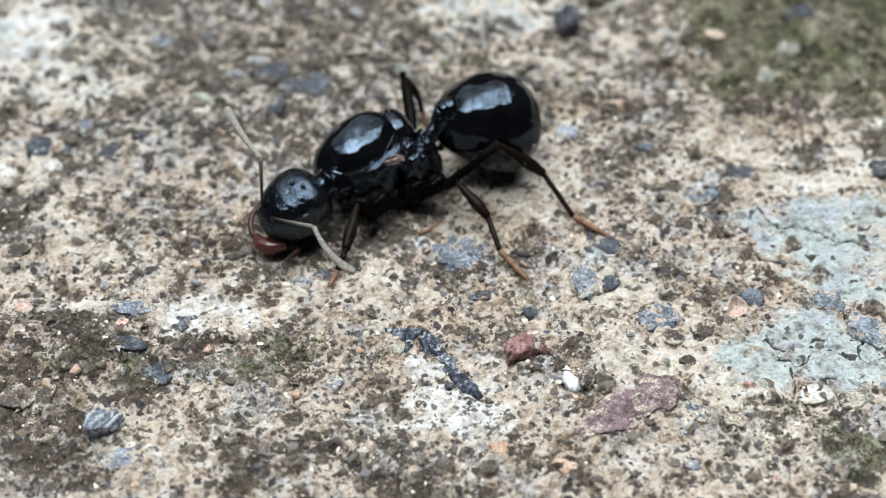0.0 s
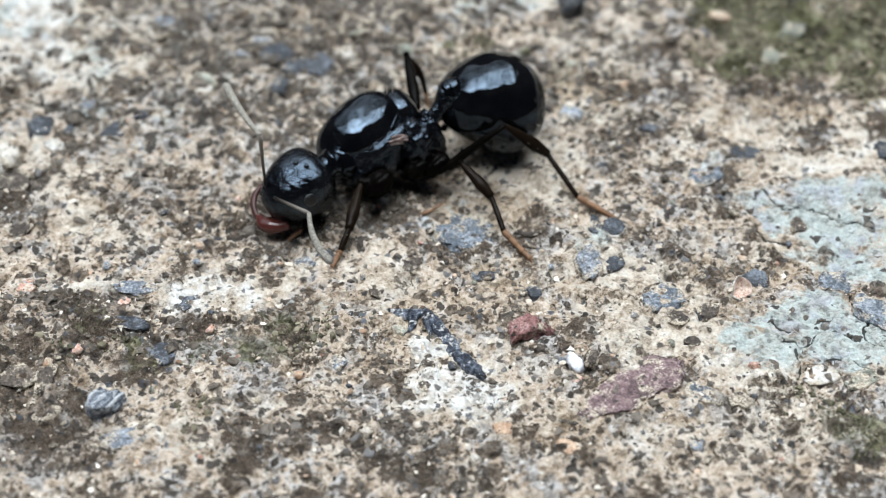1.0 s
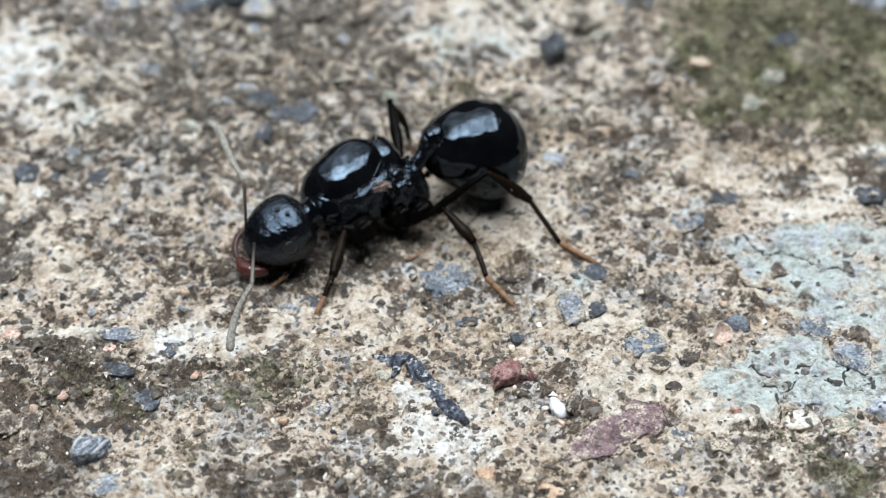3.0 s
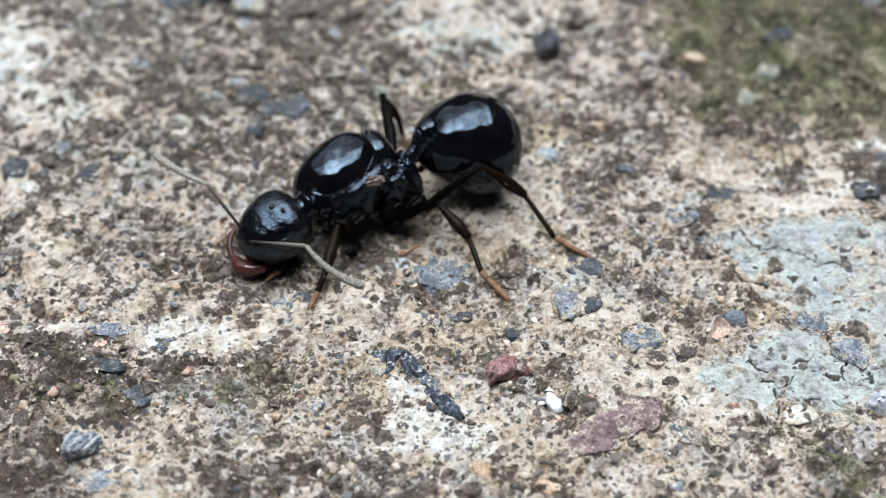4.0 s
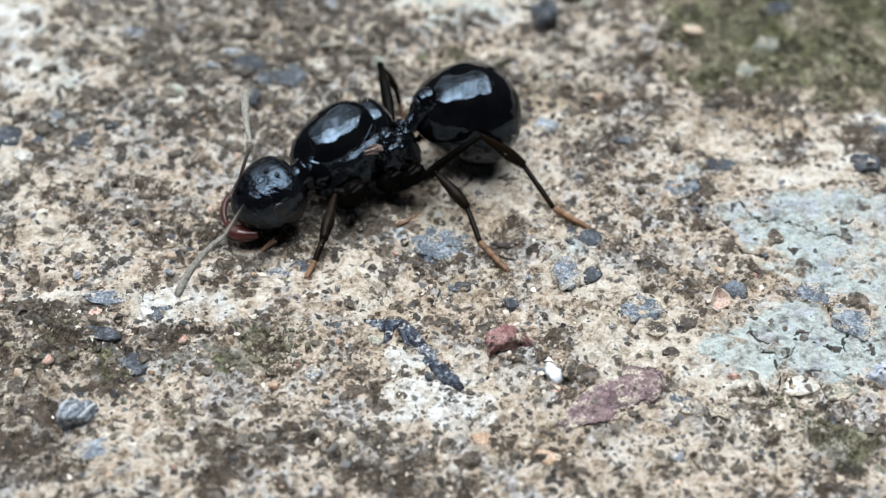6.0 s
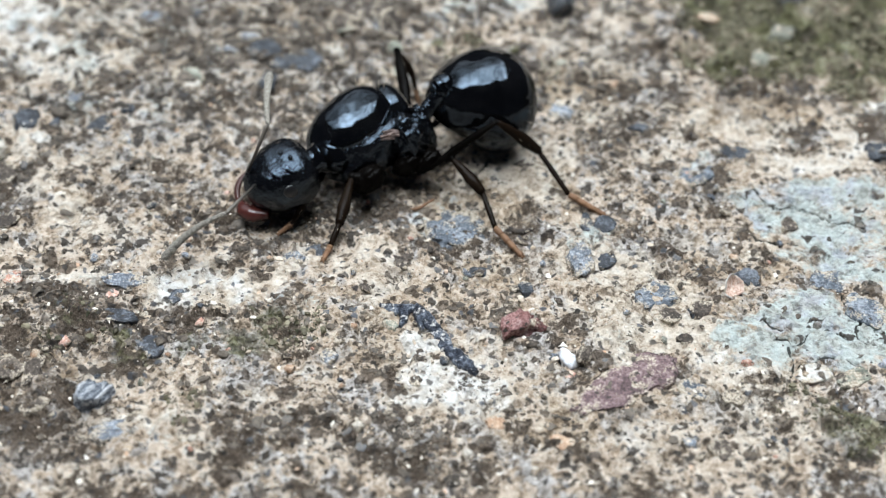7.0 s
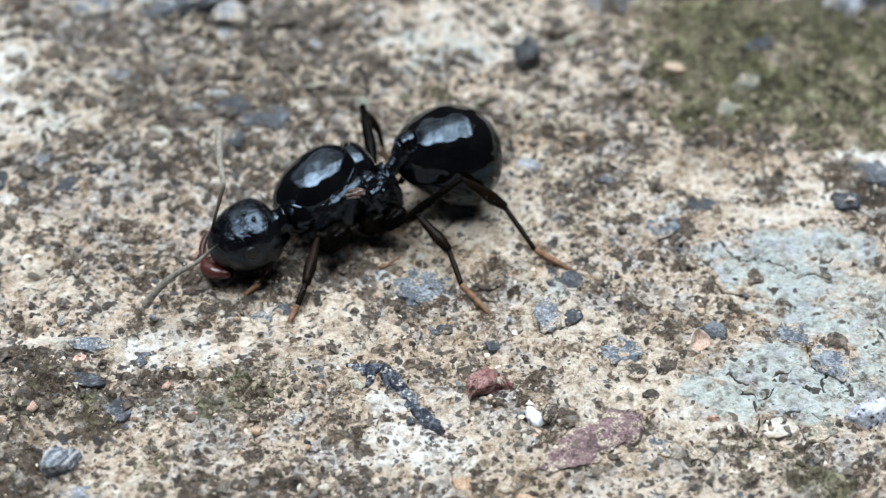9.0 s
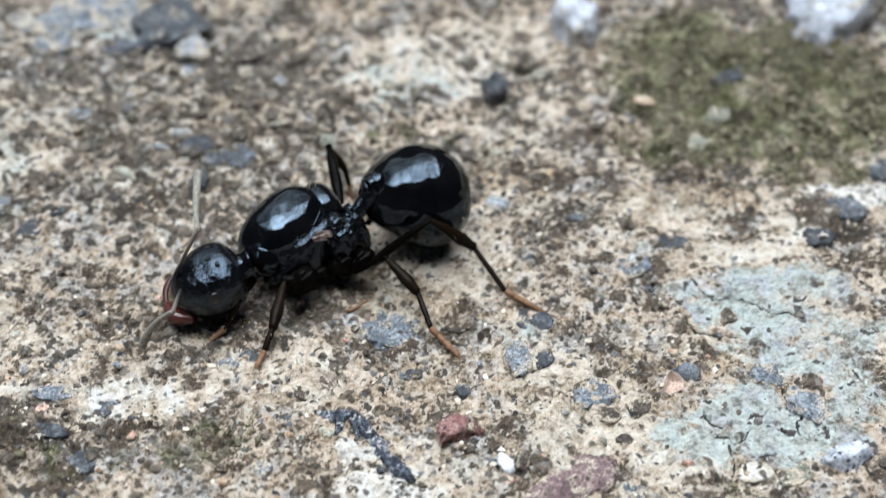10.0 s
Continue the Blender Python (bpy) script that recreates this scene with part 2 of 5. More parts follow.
def stone_material(name, dark, mid, light, rough=0.7, scale=2.5, detail=8, dust=0.0, rim=0.07):
    m = Nodes(name, rough=rough, spec=0.4)
    off = m.vec("ADD", m.co, m.vec("MULTIPLY", m.ramp(m.random(), (0.0, (0, 0, 0)), (1.0, (1, 1, 1))), (40.0, 70.0, 20.0)))
    n1, n2, n3 = m.noise(scale, detail, 0.6, off), m.noise(scale * 4, 5, 0.6, off), m.noise(17.0, 4, 0.6, off)
    tone = m.math("ADD", m.math("MULTIPLY", n1, 0.45), m.math("ADD", m.math("MULTIPLY", n2, 0.32), m.math("MULTIPLY", n3, 0.23)))
    shade = m.math("ADD", tone, m.math("MULTIPLY", m.math("SUBTRACT", m.random(), 0.5), 0.08))
    c = m.ramp(shade, (0.38, dark), (0.5, mid), (0.62, light))
    if dust:
        cement = m.ramp(m.math("ADD", m.math("MULTIPLY", n3, 0.6), m.math("MULTIPLY", n2, 0.4)), (0.38, (0.12, 0.095, 0.07)), (0.47, (0.36, 0.30, 0.225)), (0.6, (0.60, 0.53, 0.43)))
        where = m.math("ADD", m.noise(1.9, 7, 0.65, off), m.math("MULTIPLY", m.math("SUBTRACT", n3, 0.5), 0.4))
        # cement clings round the rim
        gen = m.t.nodes.new("ShaderNodeTexCoord").outputs["Generated"]
        flat = m.vec("MULTIPLY", m.vec("SUBTRACT", gen, (0.5, 0.5, 0.5)), (2.0, 2.0, 0.0))
        size = m.t.nodes.new("ShaderNodeVectorMath")
        size.operation = "LENGTH"
        m.put(size.inputs[0], flat)
        where = m.math("ADD", where, m.math("MULTIPLY", m.step(size.outputs["Value"], 0.45, 1.0), rim))
        c = m.mix(m.step(where, 0.60 - dust, 0.73 - dust), c, cement)
        d, r, g = m.cells(6.0, m.warp(9.0, 0.2))
        c = m.mix(m.math("MULTIPLY", m.step(d, 0.42, 0.28), m.step(r, 0.22, 0.18)), c, (0.05, 0.04, 0.033))
    m.colour(c)
    m.bump(tone, 0.9, 0.12)
    return m.mat


def grain_material(name, *stops):
    m = Nodes(name, rough=0.75, spec=0.35)
    c = m.ramp(m.island(), *stops)
    c = m.mix(m.step(m.noise(9.0, 4), 0.35, 0.7), c, m.mix(0.3, c, (0.35, 0.29, 0.22)))
    m.colour(c)
    return m.mat


def chitin_material(name, base, rough, ior, relief, scale=14.0, tint=(1.0, 1.0, 1.0), wave=1.0, fine=0.25, spec=0.5):
    m = Nodes(name, rough=rough, spec=spec)
    m.bsdf.inputs["IOR"].default_value = ior
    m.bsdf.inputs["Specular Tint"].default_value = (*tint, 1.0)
    n = m.math("ADD", m.math("MULTIPLY", m.noise(scale, 3), fine), m.math("MULTIPLY", m.noise(1.5, 1.0, 0.4), wave))
    m.colour(m.mix(m.step(m.noise(1.5, 4), 0.4, 0.7), base, tuple(1.5 * c + 0.001 for c in base)))
    m.bump(n, relief, 0.08)
    return m.mat


def ridged_material():
    """Layered stone: dark and pale ridges along its length."""
    m = Nodes("ridged_grey_stone", rough=0.6, spec=0.4)
    n = m.noise(1.0, 5, 0.6, m.vec("MULTIPLY", m.co, (7.5, 1.1, 5.0)))
    f = m.math("ADD", m.math("MULTIPLY", n, 0.75), m.math("MULTIPLY", m.noise(12.0, 4), 0.25))
    m.colour(m.ramp(f, (0.40, (0.035, 0.04, 0.05)), (0.49, (0.16, 0.18, 0.21)), (0.55, (0.42, 0.44, 0.47)), (0.64, (0.72, 0.73, 0.74))))
    m.bump(f, 1.0, 0.25)
    return m.mat


def veined_material():
    """Blue-black slate, with pale veins and crust in its hollows."""
    m = Nodes("veined_black_slate", rough=0.45, spec=0.45)
    n, f = m.noise(2.2, 6, 0.62, m.warp(2.0, 0.5)), m.noise(9.0, 5, 0.6)
    c = m.ramp(m.math("ADD", m.math("MULTIPLY", n, 0.55), m.math("MULTIPLY", f, 0.45)), (0.40, (0.008, 0.010, 0.016)), (0.49, (0.030, 0.036, 0.052)), (0.56, (0.11, 0.13, 0.165)), (0.66, (0.42, 0.44, 0.47)))
    crust = m.step(m.math("ADD", m.noise(3.4, 6, 0.65, m.warp(3.0, 0.4)), m.math("MULTIPLY", m.math("SUBTRACT", f, 0.5), 0.5)), 0.58, 0.65)
    m.colour(m.mix(m.math("MULTIPLY", crust, 0.85), c, m.ramp(f, (0.40, (0.30, 0.28, 0.25)), (0.60, (0.72, 0.70, 0.66)))))
    m.bump(m.math("ADD", m.math("MULTIPLY", n, 0.6), f), 1.0, 0.16)
    return m.mat


def scape_material():
    """Black at the joint with the head, pale grey-brown towards the elbow."""
    m = Nodes("brown_antenna_chitin", rough=0.5, spec=0.3)
    sep = m.t.nodes.new("ShaderNodeSeparateXYZ")
    m.put(sep.inputs[0], m.co)
    along = m.math("ADD", sep.outputs[0], m.math("MULTIPLY", m.noise(4.0, 3), 0.3))
    m.colour(m.ramp(m.math("MULTIPLY", along, 0.5), (0.14, (0.006, 0.005, 0.004)), (0.36, (0.06, 0.051, 0.043)), (0.72, (0.155, 0.138, 0.118))))
    return m.mat


MAT = {
    "concrete": concrete_material(),
    "slate": stone_material("slate", (0.014, 0.016, 0.020), (0.042, 0.047, 0.056), (0.18, 0.20, 0.23), 0.5, dust=0.005),
    "bluegrey": stone_material("blue_grey_stone", (0.05, 0.057, 0.07), (0.16, 0.18, 0.21), (0.44, 0.47, 0.51), dust=0.11),
    "slateblue": stone_material("slate_blue_stone", (0.03, 0.038, 0.048), (0.095, 0.113, 0.137), (0.31, 0.34, 0.375), 0.6, dust=0.08, rim=0.12),
    "lichenstone": stone_material("pale_green_stone", (0.08, 0.082, 0.066), (0.20, 0.205, 0.165), (0.38, 0.385, 0.325), 0.85, 1.6, dust=0.10),
    "paleblue": stone_material("pale_blue_stone", (0.16, 0.17, 0.20), (0.46, 0.49, 0.56), (0.72, 0.75, 0.81), dust=0.05),
    "chalk": stone_material("chalky_stone", (0.26, 0.23, 0.19), (0.49, 0.45, 0.39), (0.68, 0.65, 0.59), dust=0.12),
    "umber": stone_material("dark_brown_stone", (0.022, 0.017, 0.014), (0.062, 0.048, 0.038), (0.18, 0.145, 0.115), dust=0.07, rim=0.14),
    "ridged": ridged_material(),
    "veined": veined_material(),
    "rosy": stone_material("rosy_stone", (0.22, 0.10, 0.07), (0.50, 0.27, 0.20), (0.70, 0.52, 0.44), dust=0.06),
    "garnet": stone_material("dark_red_stone", (0.09, 0.03, 0.028), (0.25, 0.12, 0.11), (0.50, 0.34, 0.32), 0.45, dust=0.02),
    "mauve": stone_material("mauve_stone", (0.045, 0.030, 0.030), (0.165, 0.105, 0.108), (0.36, 0.27, 0.265), dust=0.07),
    "ochre": stone_material("ochre_stone", (0.25, 0.14, 0.08), (0.45, 0.29, 0.19), (0.62, 0.48, 0.36), dust=0.10),
    "dark_grain": grain_material("dark_sand", (0.0, (0.022, 0.018, 0.015)), (0.5, (0.065, 0.052, 0.041)), (0.9, (0.115, 0.10, 0.085)), (1.0, (0.095, 0.105, 0.12))),
    "pale_grain": grain_material("pale_sand", (0.0, (0.42, 0.33, 0.24)), (0.5, (0.60, 0.52, 0.42)), (0.9, (0.78, 0.74, 0.66)), (1.0, (0.55, 0.33, 0.20))),
    "moss": grain_material("moss", (0.0, (0.025, 0.026, 0.012)), (0.5, (0.070, 0.067, 0.034)), (1.0, (0.25, 0.225, 0.15))),
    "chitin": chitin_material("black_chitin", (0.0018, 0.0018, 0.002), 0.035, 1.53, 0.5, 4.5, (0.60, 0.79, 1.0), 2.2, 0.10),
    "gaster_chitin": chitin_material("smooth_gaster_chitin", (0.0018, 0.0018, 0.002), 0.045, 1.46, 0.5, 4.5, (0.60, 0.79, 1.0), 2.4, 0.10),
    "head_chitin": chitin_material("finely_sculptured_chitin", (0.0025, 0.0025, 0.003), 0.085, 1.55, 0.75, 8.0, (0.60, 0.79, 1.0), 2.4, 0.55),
    "femur_chitin": chitin_material("black_leg_chitin", (0.002, 0.0016, 0.0013), 0.22, 1.17, 0.4, spec=0.2),
    "leg_chitin": chitin_material("dark_brown_chitin", (0.0075, 0.0046, 0.0028), 0.24, 1.18, 0.4, spec=0.3),
    "tarsus": chitin_material("orange_brown_chitin", (0.17, 0.092, 0.050), 0.55, 1.35, 0.3),
    "mandible": chitin_material("dark_red_chitin", (0.058, 0.016, 0.013), 0.16, 1.5, 0.3),
    "far_mandible": chitin_material("brown_red_chitin", (0.05, 0.018, 0.015), 0.35, 1.38, 0.3),
    "eye": chitin_material("eye_facets", (0.008, 0.008, 0.009), 0.30, 1.5, 0.5, 40.0),
    "scape": scape_material(),
    "flagellum": stone_material("downy_grey_brown_antenna", (0.16, 0.146, 0.12), (0.31, 0.288, 0.243), (0.49, 0.46, 0.40), 0.6, 9.0),
    "near_flagellum": stone_material("downy_brown_grey_antenna", (0.10, 0.090, 0.074), (0.21, 0.192, 0.162), (0.36, 0.335, 0.29), 0.6, 9.0),
    "scar": stone_material("pale_brown_membrane", (0.05, 0.03, 0.025), (0.20, 0.14, 0.12), (0.45, 0.36, 0.33), 0.4, 6.0),
    "bristle": stone_material("pale_bristle", (0.25, 0.2, 0.14), (0.4, 0.33, 0.25), (0.5, 0.44, 0.35), 0.4, 6.0),
    "husk": stone_material("papery_husk", (0.40, 0.22, 0.15), (0.68, 0.48, 0.38), (0.82, 0.72, 0.64), 0.5, 4.0),
    "white": stone_material("white_stone", (0.30, 0.28, 0.25), (0.52, 0.50, 0.46), (0.72, 0.70, 0.66), 0.7, 2.0, dust=0.10),
    "shell": stone_material("white_shell", (0.50, 0.53, 0.58), (0.78, 0.80, 0.83), (0.88, 0.88, 0.88), 0.35, 2.5),
}


# ---- mesh helpers (shapes in millimetres) ----
def mesh_of(name, verts, faces, material, smooth=True):
    me = bpy.data.meshes.new(name)
    me.from_pydata([(x * MM, y * MM, z * MM) for x, y, z in verts], [], faces)
    me.polygons.foreach_set("use_smooth", [smooth] * len(me.polygons))
    me.materials.append(material)
    me.update()
    return me


def part(name, shape, material, parent, at=(0, 0, 0), label="", turn=None):
    """One mesh under a thing or a part; at is its place in the parent's space, in millimetres."""
    ob = new(name, mesh_of(name, *shape, material))
    ob.parent = parent
    ob.matrix_basis = (turn or Matrix()).copy()
    ob.matrix_basis.translation = Vector(at) * MM
    return tagged(ob, label)


def join(*shapes):
    verts, faces = [], []
    for v, f in shapes:
        n = len(verts)
        verts += [tuple(p) for p in v]
        faces += [tuple(i + n for i in q) for q in f]
    return verts, faces


def moved(shape, by):
    return [tuple(Vector(p) - Vector(by)) for p in shape[0]], shape[1]


def axes(forward, up=(0, 0, 1)):
    """Columns: forward, side, up."""
    f = Vector(forward).normalized()
    s = Vector(up).cross(f).normalized()
    return Matrix((f, s, f.cross(s))).transposed()


def ellipsoid(centre, m, radii, shape=None, seg=40, rings=24):
    verts, faces = [], []
    for i in range(rings + 1):
        a = math.pi * i / rings
        for j in range(seg):
            b = 2 * math.pi * j / seg
            p = Vector((math.cos(a), math.sin(a) * math.cos(b), math.sin(a) * math.sin(b)))
            if shape:
                p = Vector(shape(p))
            verts.append(Vector(centre) + m @ Vector((p.x * radii[0], p.y * radii[1], p.z * radii[2])))
    for i in range(rings):
        for j in range(seg):
            k = (j + 1) % seg
            faces.append((i * seg + j, (i + 1) * seg + j, (i + 1) * seg + k, i * seg + k))
    return verts, faces


def tube(points, radii, seg=14, flat=1.0):
    """A closed tube along points, with a radius at each."""
    pts = [Vector(p) for p in points]
    rings, up = [], Vector((0.05, -0.74, 0.67))
    for i, p in enumerate(pts):
        d = (pts[min(i + 1, len(pts) - 1)] - pts[max(i - 1, 0)]).normalized()
        u = (up - d * up.dot(d)).normalized()
        s = d.cross(u)
        up = u
        rings.append([p + (u * math.cos(a) * flat + s * math.sin(a)) * radii[i] for a in (2 * math.pi * j / seg for j in range(seg))])
    verts = [v for r in rings for v in r]
    faces = []
    for i in range(len(rings) - 1):
        for j in range(seg):
            k = (j + 1) % seg
            faces.append((i * seg + j, i * seg + k, (i + 1) * seg + k, (i + 1) * seg + j))
    faces.append(tuple(reversed(range(seg))))
    faces.append(tuple(range((len(rings) - 1) * seg, len(rings) * seg)))
    return verts, faces


def limb(a, b, radii, bow=0.0, seg=14, steps=None):
    """A limb from a to b; radii at even steps; bow lifts its middle."""
    a, b = Vector(a), Vector(b)
    steps = steps or max(len(radii) * 4, 10)
    pts, rs = [], []
    for i in range(steps + 1):
        t = i / steps
        pts.append(a.lerp(b, t) + Vector((0, 0, bow * math.sin(math.pi * t))))
        x = t * (len(radii) - 1)
        k = min(int(x), len(radii) - 2)
        e = x - k
        e = e * e * (3 - 2 * e)
        rs.append(radii[k] * (1 - e) + radii[k + 1] * e)
    return tube(pts, rs, seg)


# ---- ground relief ----
def lattice(ix, iy, seed):
    h = (ix.astype(np.int64) * 374761393 + iy.astype(np.int64) * 668265263 + seed * 1442695041) & 0xFFFFFFFF
    h = ((h ^ (h >> 13)) * 1274126177) & 0xFFFFFFFF
    return ((h ^ (h >> 16)) & 0xFFFF) / 65535.0


def field(x, y, size, seed):
    """Smooth value noise, 0 to 1, with features of that size in millimetres."""
    u, v = x / size, y / size
    i, j = np.floor(u), np.floor(v)
    a, b = u - i, v - j
    a, b = a * a * (3 - 2 * a), b * b * (3 - 2 * b)
    return (lattice(i, j, seed) * (1 - a) + lattice(i + 1, j, seed) * a) * (1 - b) + (lattice(i, j + 1, seed) * (1 - a) + lattice(i + 1, j + 1, seed) * a) * b


# soil holds real dirt and also the shade painted beneath the ant
PATCHES = {"moss": [], "soil": [], "pale": [], "lichen": [], "rust": [], "ash": []}


def patch(kind, x, y, rx, ry, turn, strength):
    PATCHES[kind].append((x, y, rx, ry, radians(turn), strength))


patch("pale", -13.6, 9.4, 1.6, 1.7, 0, 0.98)
patch("pale", -10.6, 10.3, 1.3, 1.2, 0, 0.60)
patch("pale", -5.0, 10.4, 1.6, 0.9, 0, 0.50)
patch("rust", -5.2, 10.0, 2.6, 1.6, 0, 0.50)
patch("rust", -8.6, 8.8, 2.0, 1.6, 0, 0.45)
patch("pale", -12.3, 7.3, 1.0, 0.9, 0, 1.0)
patch("lichen", -13.9, 9.9, 1.0, 1.3, 0, 0.8)
patch("soil", -8.1, 6.3, 1.5, 1.3, 0, 0.35)
patch("pale", 5.2, -2.1, 1.9, 1.1, 0, 0.78)
patch("pale", 5.8, -4.7, 2.4, 0.9, 0, 0.78)
patch("pale", 8.05, -4.8, 0.9, 0.55, 0, 0.98)
patch("moss", 10.3, 8.3, 2.6, 1.3, 0, 0.95)
patch("moss", 13.6, 8.0, 2.2, 1.2, 0, 0.90)
patch("soil", 10.6, 8.0, 2.2, 0.9, 0, 0.45)
patch("soil", 14.6, 3.9, 1.5, 0.9, 0, 0.95)
patch("ash", 14.6, 3.8, 1.6, 0.9, 0, 0.80)
patch("pale", 15.2, 6.1, 1.3, 0.7, -15, 1.3)
patch("rust", 9.5, 5.6, 2.4, 0.8, 0, 0.60)
patch("soil", -5.5, 5.6, 2.5, 1.8, 0, 0.28)
patch("soil", 6.6, 8.3, 1.6, 1.4, 0, 0.32)
patch("pale", -11.7, 8.0, 1.5, 1.2, 0, 0.85)
patch("rust", -11.5, 8.0, 1.6, 1.3, 0, 0.55)
# dark sand before the ant, deepened to paint in its shadow
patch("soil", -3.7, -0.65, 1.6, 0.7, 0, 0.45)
patch("ash", -8.25, 7.08, 5.69, 4.66, 0, 0.50)
patch("ash", -6.96, 11.59, 6.06, 4.67, 0, 0.62)
patch("ash", -2.66, 8.58, 2.79, 2.08, 0, 0.60)
patch("ash", -10.07, 0.02, 2.54, 1.14, 0, 0.45)
patch("pale", 1.98, 1.81, 1.71, 0.89, 0, 0.80)
patch("rust", 1.30, 2.33, 1.89, 1.15, 0, 0.60)
patch("pale", 4.22, -3.76, 1.43, 1.07, 0, 0.50)
patch("pale", 3.73, -0.71, 0.99, 0.74, 0, 0.50)
patch("pale", 9.02, -0.71, 1.00, 0.75, 0, 0.60)
patch("rust", 8.07, -1.92, 1.64, 0.98, 0, 0.50)
patch("pale", 8.57, -7.21, 1.85, 1.03, 0, 0.60)
patch("lichen", -9.55, 7.37, 5.18, 4.41, 0, 0.34)
patch("soil", -6.95, 6.78, 6.94, 5.18, 0, 0.07)
patch("soil", -8.24, 8.89, 3.94, 2.80, 0, 0.09)
patch("pale", -12.37, 3.13, 1.42, 1.32, 0, 0.60)
patch("pale", -12.56, 6.78, 1.30, 1.10, 0, 0.60)
patch("pale", 8.13, -5.74, 1.72, 1.05, 0, 0.90)
patch("pale", 5.56, -2.85, 1.94, 0.96, 0, 0.60)
patch("pale", 4.73, 8.58, 1.86, 1.67, 0, 0.60)
patch("moss", 15.36, 10.91, 2.88, 3.30, 0, 0.95)
patch("moss", 13.92, 12.54, 2.53, 2.91, 0, 0.95)
# two patches painting shade below the thorax onto brown ground
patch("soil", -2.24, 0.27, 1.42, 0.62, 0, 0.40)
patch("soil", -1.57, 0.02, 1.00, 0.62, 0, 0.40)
patch("soil", -2.98, 7.08, 3.10, 2.18, 0, 0.20)
patch("soil", -8.21, 8.58, 1.87, 1.68, 0, 0.18)
patch("rust", 11.27, 3.67, 1.78, 0.79, 0, 0.70)
patch("rust", 6.34, -3.08, 2.10, 1.68, 0, 0.50)
patch("rust", 1.96, 1.03, 2.20, 1.13, 0, 0.50)
patch("rust", 8.51, -5.09, 1.26, 1.06, 0, 0.70)
patch("rust", -10.13, 0.53, 2.04, 1.14, 0, 0.30)
patch("rust", -2.31, -2.85, 1.61, 0.72, 0, 0.30)
patch("pale", 12.32, 3.67, 1.42, 0.53, 0, 0.90)
patch("pale", 13.02, 0.53, 0.52, 1.54, 0, 0.60)
patch("moss", 11.63, 10.45, 4.05, 2.45, 0, 1.00)
patch("moss", 8.68, 9.20, 1.51, 1.69, 0, 0.80)
patch("moss", 12.73, 7.67, 2.06, 1.12, 0, 0.60)
patch("moss", 11.43, 12.58, 4.07, 2.60, 0, 1.00)
patch("moss", -4.77, -4.66, 1.34, 1.29, 0, 0.55)
patch("moss", -4.04, -3.54, 0.72, 0.72, 0, 0.45)
patch("moss", -6.85, -7.41, 0.92, 0.91, 0, 0.40)
patch("moss", 10.75, -7.82, 1.46, 1.26, 0, 0.50)
patch("soil", 10.72, -8.02, 1.54, 1.15, 0, 0.22)
patch("moss", 9.41, -6.59, 0.47, 0.35, 0, 0.40)
patch("moss", 0.11, 9.20, 1.03, 0.84, 0, 0.60)
patch("moss", 2.80, -3.54, 0.80, 0.71, -30, 0.45)
patch("moss", 4.40, 7.47, 0.54, 0.54, 0, 0.50)
patch("moss", -6.96, -4.66, 0.63, 0.71, 0, 0.40)
patch("moss", 1.95, 8.27, 0.55, 0.41, 0, 0.50)
patch("soil", -10.58, -4.55, 1.76, 1.43, 10, 0.55)
patch("soil", -9.9, -5.0, 2.9, 1.9, 0, 0.48)
patch("soil", -10.9, -7.8, 2.2, 1.8, 0, 0.48)
patch("soil", -11.17, -7.82, 1.16, 1.38, 0, 0.60)
patch("moss", -10.60, -4.44, 1.84, 1.08, 0, 0.38)
patch("moss", -9.02, -5.74, 0.94, 0.70, 0, 0.34)
patch("rust", -11.15, -5.95, 1.26, 1.41, 0, 0.70)
patch("soil", -9.67, -3.08, 1.14, 0.73, 0, 0.70)
patch("soil", -3.49, 10.77, 4.01, 1.57, 0, 0.16)
patch("soil", -5.99, 8.58, 2.80, 1.67, 0, 0.14)
patch("soil", 5.39, 4.50, 1.95, 1.19, 0, 0.40)
patch("soil", 4.67, 7.37, 1.65, 1.09, 0, 0.15)
patch("pale", 4.02, 5.34, 1.43, 0.80, 0, 0.60)
patch("rust", 4.09, 6.78, 1.46, 1.09, 0, 0.70)
patch("soil", 9.13, 6.49, 2.01, 0.95, 0, 0.30)
patch("soil", -13.03, 1.81, 0.70, 0.78, 0, 0.80)
patch("soil", -7.63, -4.21, 0.80, 0.59, 0, 0.60)
# shade under the thorax, put into the ground colour
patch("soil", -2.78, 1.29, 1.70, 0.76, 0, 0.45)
patch("soil", -0.07, -1.44, 0.98, 0.73, 0, 0.30)
patch("soil", 7.01, -0.96, 1.24, 0.74, 0, 0.35)
patch("soil", -10.09, -9.01, 1.97, 0.68, 0, 0.60)
patch("soil", -2.73, -8.61, 1.64, 0.56, 0, 0.40)
patch("soil", 10.30, -8.81, 0.91, 0.57, 0, 0.35)
patch("soil", -4.76, 12.51, 4.01, 2.00, 0, 0.14)
patch("soil", 14.28, 4.23, 1.42, 0.79, 0, 0.70)
patch("soil", -7.17, 9.51, 2.27, 1.41, 0, 0.11)
patch("soil", -3.34, 7.08, 1.46, 0.82, 0, 0.18)
patch("pale", -6.36, -2.50, 1.62, 0.85, 0, 1.00)
patch("pale", -10.15, -1.92, 1.32, 0.62, 0, 0.60)
patch("pale", 0.55, -6.69, 1.30, 1.48, 0, 1.02)
patch("pale", -0.22, -4.88, 0.86, 0.82, -30, 1.20)
patch("pale", -13.72, 10.77, 1.65, 2.18, 0, 1.00)
